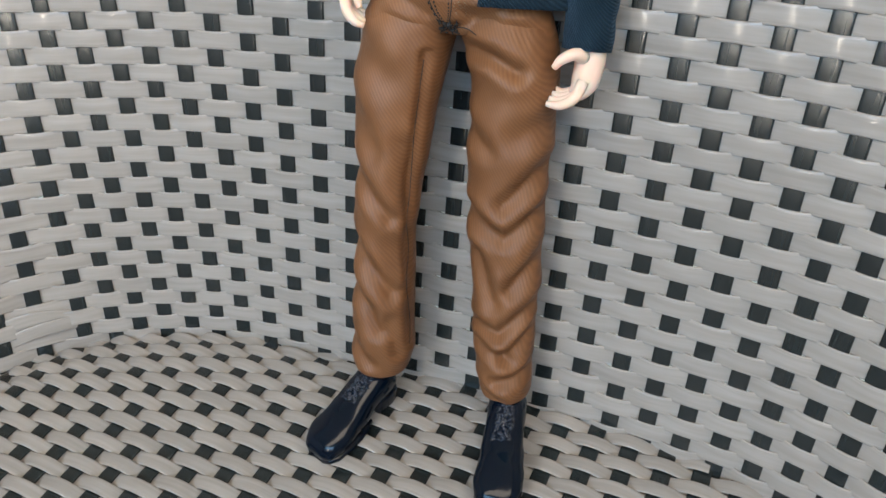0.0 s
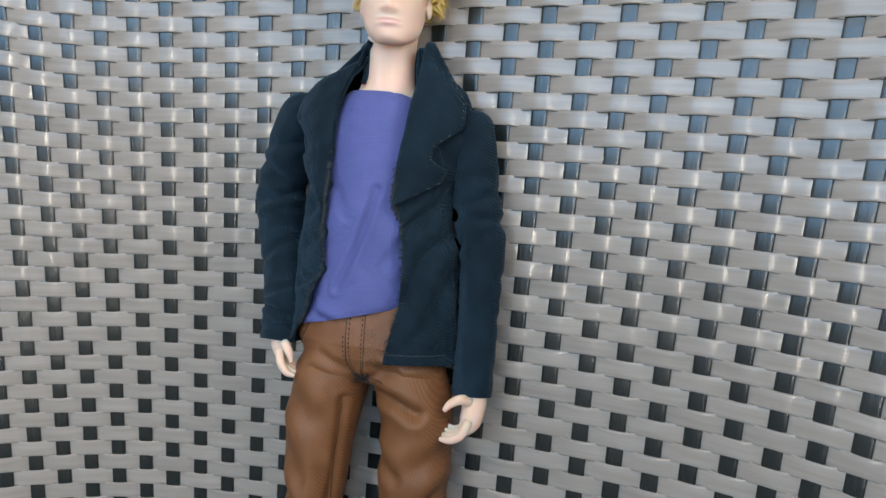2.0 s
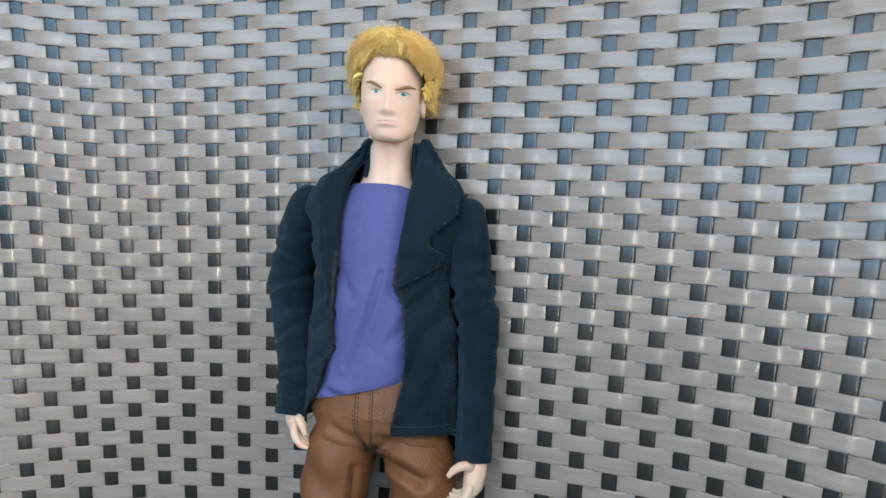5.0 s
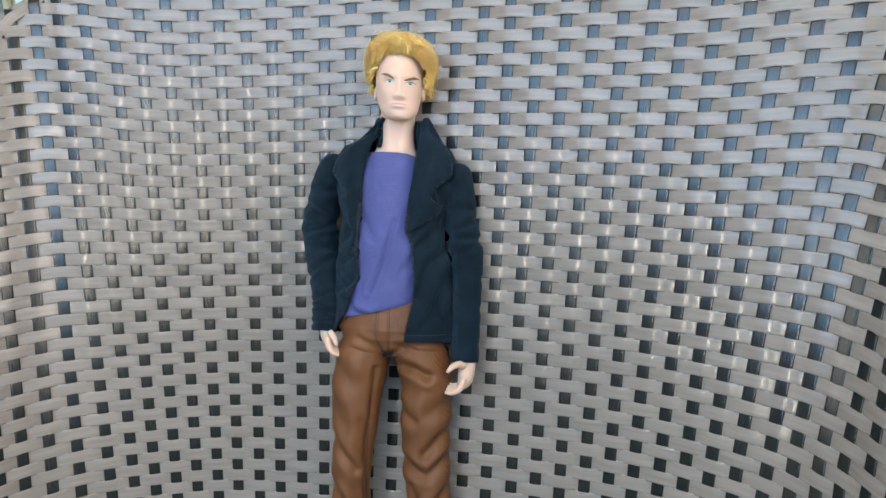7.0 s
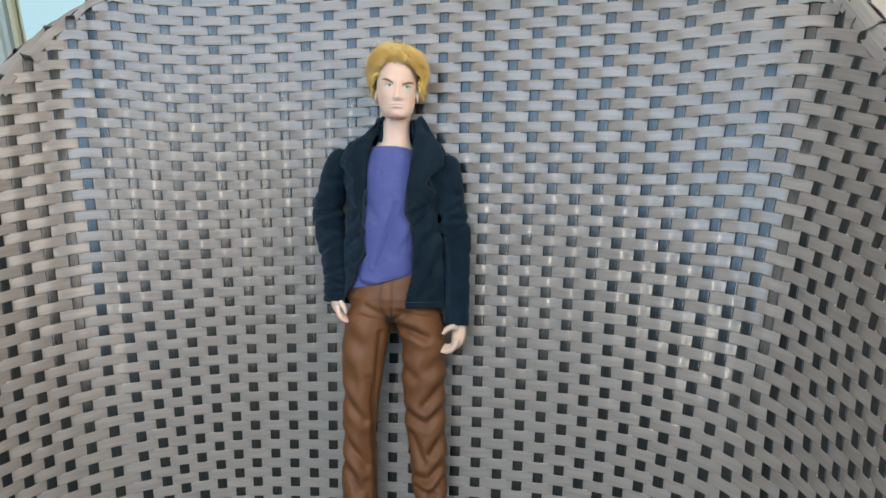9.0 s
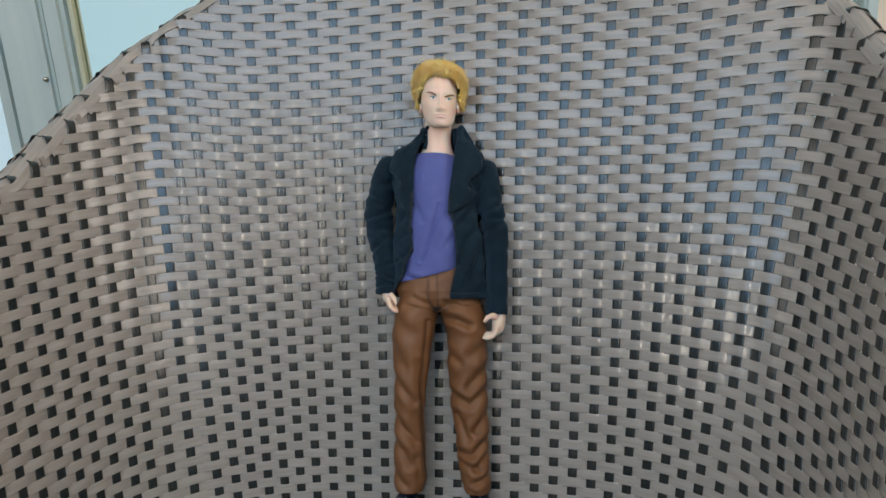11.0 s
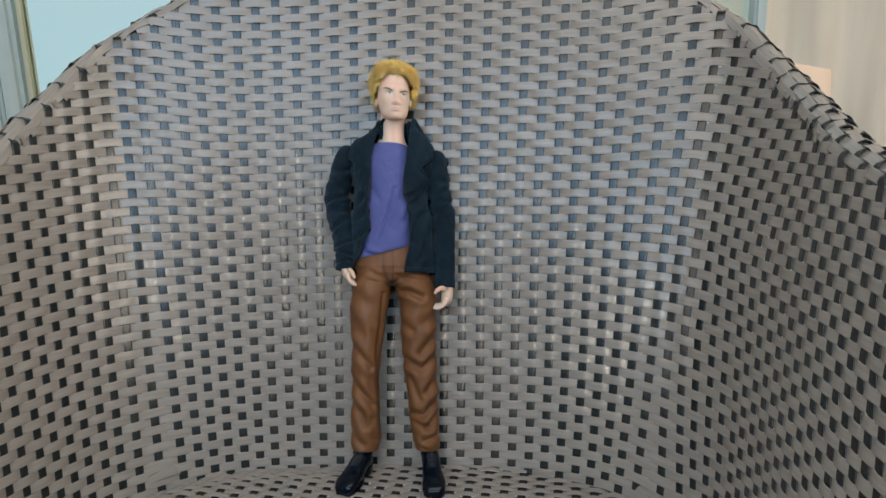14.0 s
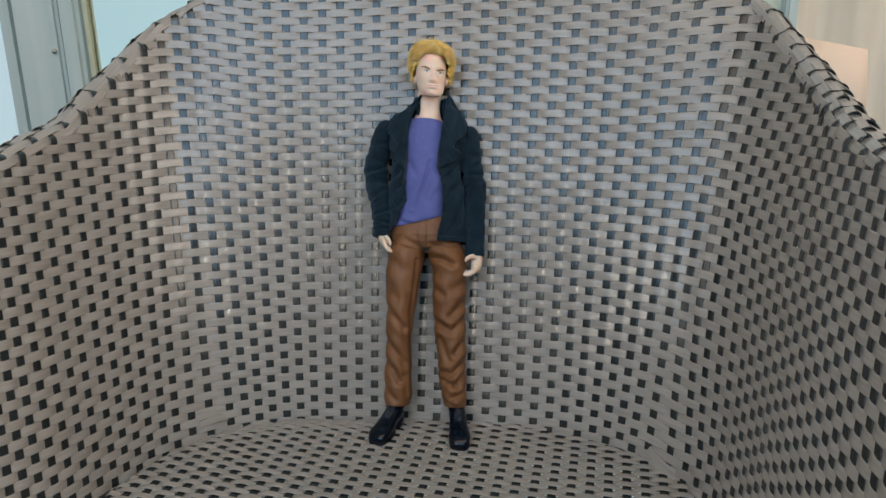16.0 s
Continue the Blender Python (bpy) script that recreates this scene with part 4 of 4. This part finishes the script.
def head(d):
    d.loft([(-6.5, 0, 222, 15, 10), (-6, 0, 229, 12.8, 9.4), (-6.0, 0, 234, 10.2, 8.8), (-6.2, -.5, 242, 9.4, 8.4), (-5.2, -2, 254, 9.0, 8.6)], I_SKIN, 26, 36,
           lambda a, z: (.06 * ridge(abs(math.sin(a) - .06) , .34 - (240 - z) * .012, .12) - .05 * ridge(math.sin(a), .06, .14)) * (1 if math.cos(a) > 0 else 0) * ridge(z, 236, 9))
    rings = []
    for cx, cy, cz, rx, ry in spline([(-3.0, -15.2, 246.9, 3.8, 2.2), (-3.2, -13.2, 248.0, 6.2, 5.4), (-3.8, -9.8, 251.0, 8.9, 10.2), (-4.5, -7.2, 256.0, 10.5, 13.8), (-4.9, -5.6, 262.0, 11.5, 16.0),
                                      (-5.0, -4.6, 268.0, 11.9, 17.0), (-5.0, -4, 275.0, 11.6, 17.0), (-5.0, -3.5, 282.0, 9.6, 14.0), (-5.0, -3, 287, 5, 7.5)], 130):
        ring = []
        for a in np.arange(130) * 2 * math.pi / 130:
            s, c = math.sin(a), math.cos(a)
            x, y = rx * math.copysign(abs(s) ** .95, s), -ry * math.copysign(abs(c) ** .92, c)
            if c > 0:
                fx = cx + x + 2.4
                ax, z = abs(fx), cz + 1.0
                width = 1.35 + 1.0 * ridge(z, 258.8, 2.0)
                push = (2.0 * ridge(z, 258.9, 2.6 if z > 258.9 else 1.7) + 1.3 * ridge(z, 263, 3.2) + .8 * ridge(z, 267.5, 3)) * ridge(fx, 0, width)
                push += .5 * ridge(ax, 1.9, .8) * ridge(z, 258.6, 1.0)
                push += .6 * ridge(z, 269.2, 1.7) * ridge(ax, 5.6, 4.6)
                push -= .75 * ridge(z, 266.2, 1.9) * ridge(ax, 5.6, 2.9)
                push += (.6 * ridge(z, 255.3, .8) + .75 * ridge(z, 253.7, .9) - .25 * ridge(z, 254.6, .35)) * ridge(fx, 0, 3.8)
                push -= .25 * ridge(z, 252.6, .9) * ridge(fx, 0, 3.2)
                push += .8 * ridge(z, 249.2, 1.6) * ridge(fx, 0, 3.6)
                push += .5 * ridge(z, 261.5, 2.6) * ridge(ax, 8.8, 2.2) - .45 * ridge(z, 255.5, 3.0) * ridge(ax, 8.0, 2.4)
                y -= push * c ** .5
            ring.append(d.put(cx + x, cy + y, cz))
        rings.append(ring)
    d.skin(rings, I_SKIN)
    d.settle()

    def paint(pts, radii, mat, lift, steps=16):
        d.pipe([d.on(x, z, lift) for x, z in spline(pts, 12)], radii, mat, steps, 7)

    def oval(x, z, rx, rz, mat, lift, tilt=0.0):
        """A painted patch lying on the face."""
        t = radians(tilt)
        mid = d.put(*d.on(x, z, lift))
        rim = [d.put(*d.on(x + rx * math.cos(a) * math.cos(t) - rz * math.sin(a) * math.sin(t), z + rx * math.cos(a) * math.sin(t) + rz * math.sin(a), lift)) for a in np.arange(20) * math.pi / 10]
        for p, q in zip(rim, rim[1:] + rim[:1]):
            d.bm.faces.new((mid, p, q)).material_index = mat
    for s, ex, ez in ((-1, -7.6, 265.0), (1, 2.4, 264.6)):
        d.blob((-5.0 + s * 12.0, -3.0, 262.4), (1.4, 2.6, 4.0), I_SKIN, s * 8)
        oval(ex, ez, 2.15, .72, I_WHITE, .06, s * 4)
        oval(ex + .1, ez + .02, .86, .70, I_IRIS, .10)
        oval(ex + .1, ez + .04, .34, .34, I_SEAM, .13)
        oval(ex + .35, ez + .28, .16, .16, I_WHITE, .16)
        paint([(ex - s * 2.3, ez - .25), (ex - s * 1.0, ez + .72), (ex + s * 1.0, ez + .82), (ex + s * 2.5, ez + .25)], [.08, .20, .22, .10], I_BROW, .05)
        paint([(ex - s * 2.0, ez - .4), (ex, ez - .85), (ex + s * 2.2, ez - .2)], [.04, .07, .04], I_LIP, .02)
    paint([(-5.2, 266.2), (-7.0, 267.4), (-9.6, 268.5), (-12.3, 268.9)], [.40, .72, .72, .25], I_BROW, -.3)
    paint([(-.4, 265.8), (1.8, 266.7), (3.9, 267.6), (5.9, 267.9)], [.40, .72, .72, .25], I_BROW, -.3)
    # lips, from corner to corner
    rows = []
    for x in np.linspace(-6.9, 1.5, 26):
        t = 1 - ((x + 2.7) / 4.25) ** 2
        high = 253.75 + .95 * t - .22 * ridge(x, -2.7, .8)
        low = 253.7 - 1.75 * t ** .8
        rows.append([d.put(*d.on(x, z, .06)) for z in np.linspace(low, high, 9)])
    d.skin(rows, I_LIP, False, False)


def hair(d):
    rng = random.Random(5)
    c = np.array([-5.0, -3.0, 270.6])
    skull = np.array([14.6, 17.6, 16.4])

    def mass(v):
        """How far the combed hair stands off the scalp, by direction."""
        high = max(0.0, min(1.0, (v[2] + .15) * 1.5)) * max(.15, 1 - 1.5 * max(0.0, -v[1]) * max(0.0, 1.1 - 1.6 * v[2]))
        return 1.0 + .25 * high + .07 * noise.noise(Vector(v * 3.0)) + .03 * noise.noise(Vector(v * 7.0))

    def grows(x, y, z):
        """Above the brow line in front, down to the ears at the sides, to the nape behind."""
        if y < -10:
            return z > 279.4 - 2.2 * ridge(x, -2.1, 1.7) - max(0, abs(x + 3.2) - 7.2) * 1.9
        if y < -3:
            return z > 266.5 if abs(x + 5.0) > 8.5 else z > 276
        return z > 260.0 + max(0, 6 - abs(y)) * .5
    # solid under-layer
    n, m = 120, 56
    grid = {}
    for j in range(m):
        b = -.95 + j * (math.pi / 2 + .95) / (m - 1)
        for i in range(n):
            a = i * 2 * math.pi / n
            v = np.array([math.cos(b) * math.sin(a), -math.cos(b) * math.cos(a), math.sin(b)])
            grid[i, j] = c + v * skull * (mass(v) + .010 * math.sin(a * 31 + 3 * v[2]))
    verts = {}
    for j in range(m - 1):
        for i in range(n):
            keys = [(i, j), ((i + 1) % n, j), ((i + 1) % n, j + 1), (i, j + 1)]
            if all(grows(q[0], q[1], q[2] - (1.6 if q[1] < -7 else 0)) for q in (grid[k] for k in keys)):
                f = []
                for k in keys:
                    if k not in verts:
                        verts[k] = d.put(*grid[k])
                    f.append(verts[k])
                d.bm.faces.new(f).material_index = I_HAIR
    # locks that rise from the scalp, fall to both sides of a parting and draw together to wispy ends
    up, made = np.array([0, 0, 1.0]), 0
    while made < 1250:
        v = np.array([rng.gauss(0, 1), rng.gauss(-.3, 1), rng.gauss(.5, 1)])
        if made % 3 == 0:
            x = rng.uniform(-.85, .85)
            v = np.array([x, -.78, .46 - .12 * max(0.0, abs(x) - .5) + rng.uniform(0, .15)])
        v /= np.linalg.norm(v)
        root = c + v * skull * (mass(v) - .03)
        if not grows(*root):
            continue
        made += 1
        front = max(0.0, min(1.0, (-v[1] - .1) * 1.8)) * max(0.0, min(1.0, (v[2] + .05) * 2.5))
        side = math.tanh((root[0] + 2.0 + rng.gauss(0, .9)) / 2.2)
        top = max(0.0, v[2])
        lift = (.7 + 1.5 * front + .5 * top) * rng.uniform(.2, 1.3)
        long = (4.2 + 4.4 * front + 2.0 * top) * (.80 if side < 0 else .9) * rng.uniform(.6, 1.05)
        over = np.array([side, rng.gauss(.15, .25) + (.6 if v[1] > .2 else 0), 0])
        out = v * np.array([1, .6, .8])
        g = [root, root + out * lift * .6 + up * lift * (.1 + .35 * front)]
        g.append(g[-1] + out * lift * .3 + over * long * .30 + up * lift * .28 * (front + top * .4))
        g.append(g[-1] + over * long * .40 - up * long * (.02 + .26 * (1 - front)))
        g.append(g[-1] + over * long * (.10 + .25 * front + rng.uniform(-.1, .1)) - up * long * (.38 - .08 * front + rng.uniform(-.1, .1)))
        g.append(g[-1] + over * long * rng.uniform(-.2, .12) - up * long * rng.uniform(.2, .4))
        wob = np.array([rng.gauss(0, .3), rng.gauss(0, .3), rng.gauss(0, .3)])
        g = np.array([e + wob * k * .7 for k, e in enumerate(g)])
        for k in range(1, 6):
            w = (g[k] - c) / skull
            r = np.linalg.norm(w)
            g[k] = c + w / r * skull * min(max(r, mass(w / r) + .005), mass(w / r) + .04 + .035 * k) if w[2] > -.3 else g[k]
        if min(e[2] for e in g) < 260.5 + (1.5 if side > 0 else 0):
            g[:, 2] = np.maximum(g[:, 2], 260.5 + 2.0 * rng.random())
        thick = rng.uniform(.3, .6)
        near = [e - out * .35 for e in g]
        if all(e[1] > -8 or e[2] > 277.8 - max(0, abs(e[0] + 3.2) - 7.2) * 1.9 or abs(e[0] + 4.6) > 12 for e in near):
            d.pipe(near, [.5 * thick, thick, 1.15 * thick, thick, .6 * thick, .12], I_HAIR, 12, 9, lambda a, t: .16 * math.sin(4 * a + 5 * t + made) + .1 * math.sin(7 * a + made))
        for k in range(7):
            spread = np.array([rng.gauss(0, 1.1), rng.gauss(0, 1.1), rng.gauss(0, 1.0)])
            frizz = np.array([rng.gauss(0, .35), rng.gauss(0, .35), rng.gauss(0, .35)])
            loose = 1.9 if rng.random() < .12 else 1.0
            cut = rng.uniform(.75, 1.05)
            q = [g[0] + (g[n] - g[0]) * (cut if n > 3 else 1) + spread * loose * (1 - .10 * n) + frizz * loose * math.sin(1.7 * n + k) * .6 for n in range(6)]
            if any(e[1] < -8 and e[2] < 277.6 - 2.0 * ridge(e[0], -2.1, 1.7) - max(0, abs(e[0] + 3.2) - 7.2) * 1.9 and abs(e[0] + 4.6) < 11.6 for e in q):
                continue
            w = rng.uniform(.04, .08)
            d.pipe(q, [w, w, w, w * .9, w * .7, .03], I_HAIR, 10, 3)


def fingers(d):
    # open grip
    d.pipe([(36.6, -3.5, 129), (37, -5.5, 122.5), (36.4, -8, 116.5), (34.6, -10, 113)], [4.2, 4.4, 4.0, 2.4], I_SKIN, 18, 14)
    for k in range(4):
        y = -12.5 + 2.6 * k
        d.pipe([(36.2, y + 2, 117 + .3 * k), (34.2, y - .6, 112.4 + .5 * k), (30.6, y - 1.2, 110.3 + .7 * k), (26.8 + .4 * k, y - .8, 110.2 + 1.1 * k)], [1.9, 1.65, 1.45, .8], I_SKIN, 14, 10)
    d.pipe([(35.2, -8.5, 123.5), (32.8, -12, 124.6), (29.6, -13.6, 123), (27.6, -13.6, 120.4)], [2.2, 1.8, 1.5, .9], I_SKIN, 14, 10)
    # relaxed, half closed
    d.pipe([(-36.5, -7, 141), (-36.2, -8.5, 136), (-34.4, -9.4, 131.5)], [3.6, 3.8, 2.8], I_SKIN, 14, 14)
    for k in range(4):
        y = -12.4 + 2.5 * k
        d.pipe([(-35.4, y + 1, 134), (-34.2, y - .8, 130), (-31.6, y - 1, 126.8 + .5 * k), (-28.8, y, 125.6 + .8 * k)], [1.75, 1.55, 1.35, .8], I_SKIN, 14, 10)
    d.pipe([(-34.6, -10.5, 137), (-31.8, -12.5, 134.4), (-30.2, -12.8, 130.6)], [1.9, 1.6, .85], I_SKIN, 12, 10)


def shoe(d, heel, toe, ankle):
    """Lace-up boot standing flat, from its heel and toe on the seat and the ankle above."""
    h, t = Vector(heel), Vector(toe)
    way = (t - h)
    long = way.length
    way.normalize()
    across = Vector((way.y, -way.x, 0))
    rings = []
    for s, w, top, low in spline([(0, .0046, .0135, .0055), (.06, .0061, .0165, .005), (.2, .0065, .0178, .0045), (.34, .0066, .0160, .0035), (.46, .0069, .0142, .0015), (.6, .0075, .0124, .0003), (.76, .0080, .0106, .0002), (.9, .0073, .0084, .0003), (.97, .0056, .0062, .0008), (1, .0034, .0042, .0014)], 40):
        ring = []
        for a in np.arange(32) * 2 * math.pi / 32:
            x = math.copysign(abs(math.cos(a)) ** .8, math.cos(a)) * w
            z = low + (top - low) * (.5 + .5 * math.copysign(abs(math.sin(a)) ** .85, math.sin(a)))
            dent = .0004 * noise.noise((s * 7, x * 400, z * 200))
            ring.append(d.bm.verts.new(h + way * (s * long) + across * (x + dent) + Vector((0, 0, z + dent))))
        rings.append(ring)
    d.skin(rings, I_SHOE)

    def slab_of(outline, zs):
        rings = []
        for z, g in zs:
            ring = [h + way * (s * long) + across * w * g + Vector((0, 0, z)) for s, w in outline]
            ring += [h + way * (s * long) - across * w * g + Vector((0, 0, z)) for s, w in outline[::-1]]
            rings.append([d.bm.verts.new(p) for p in ring])
        d.skin(rings, I_SHOE)
    # sole edge and heel block
    slab_of([(.40, .0055), (.5, .0070), (.6, .0078), (.75, .0080), (.89, .0074), (.97, .0056), (1.0, .0032)], ((0, .97), (.0005, 1.0), (.0014, 1.0), (.0018, .96)))
    slab_of([(0.0, .0036), (.03, .0052), (.12, .0058), (.24, .0056), (.29, .0050)], ((0, .93), (.0006, .95), (.0052, 1.03), (.0066, 1.0)))
    # shaft up to the hem
    top = Vector(ankle)
    base = h + way * (.16 * long) + Vector((0, 0, .010))
    rings = []
    for k in range(12):
        c = base.lerp(top, k / 11)
        r = .0060 + .0003 * math.sin(k * 1.3)
        rings.append([d.bm.verts.new(c + across * r * math.cos(a) + way * r * 1.1 * math.sin(a)) for a in np.arange(26) * 2 * math.pi / 26])
    d.skin(rings, I_SHOE)
    # crinkled lacing up the shaft front and over the instep
    rng = random.Random(11)
    for k in range(240):
        s, x = rng.uniform(.22, .52), rng.uniform(-.62, .62)
        z = float(np.interp(s, [.2, .34, .46, .6], [.0178, .0160, .0142, .0124]))
        c = h + way * (s * long) + across * (.0066 * x) + Vector((0, 0, z - .0046 * x * x))
        run = (way - Vector((0, 0, .35))).normalized()
        e = (run * rng.uniform(-1, 1) + across * rng.uniform(-1, 1)) * .0009
        tube(d.bm, [c - e, c + Vector((0, 0, .00035)), c + e], [.00025, .0004, .00025], 5, I_LACE)


def build_doll():
    d = Doll()
    trousers(d)
    shirt(d)
    jacket(d)
    head(d)
    hair(d)
    fingers(d)
    z = .0032
    shoe(d, (-.0312, .0345, z), (-.0402, -.003, z), BODY @ Vector((-.0205, .001, .010)))
    shoe(d, (.0142, .0410, z), (.0245, .0005, z), BODY @ Vector((.0250, -.002, .010)))
    bmesh.ops.recalc_face_normals(d.bm, faces=d.bm.faces[:])
    ob = mesh_object("doll", d.bm, MATS)
    tagged(ob, "male fashion doll, yellow hair, dark jacket, blue shirt, brown trousers", "doll")


build_doll()
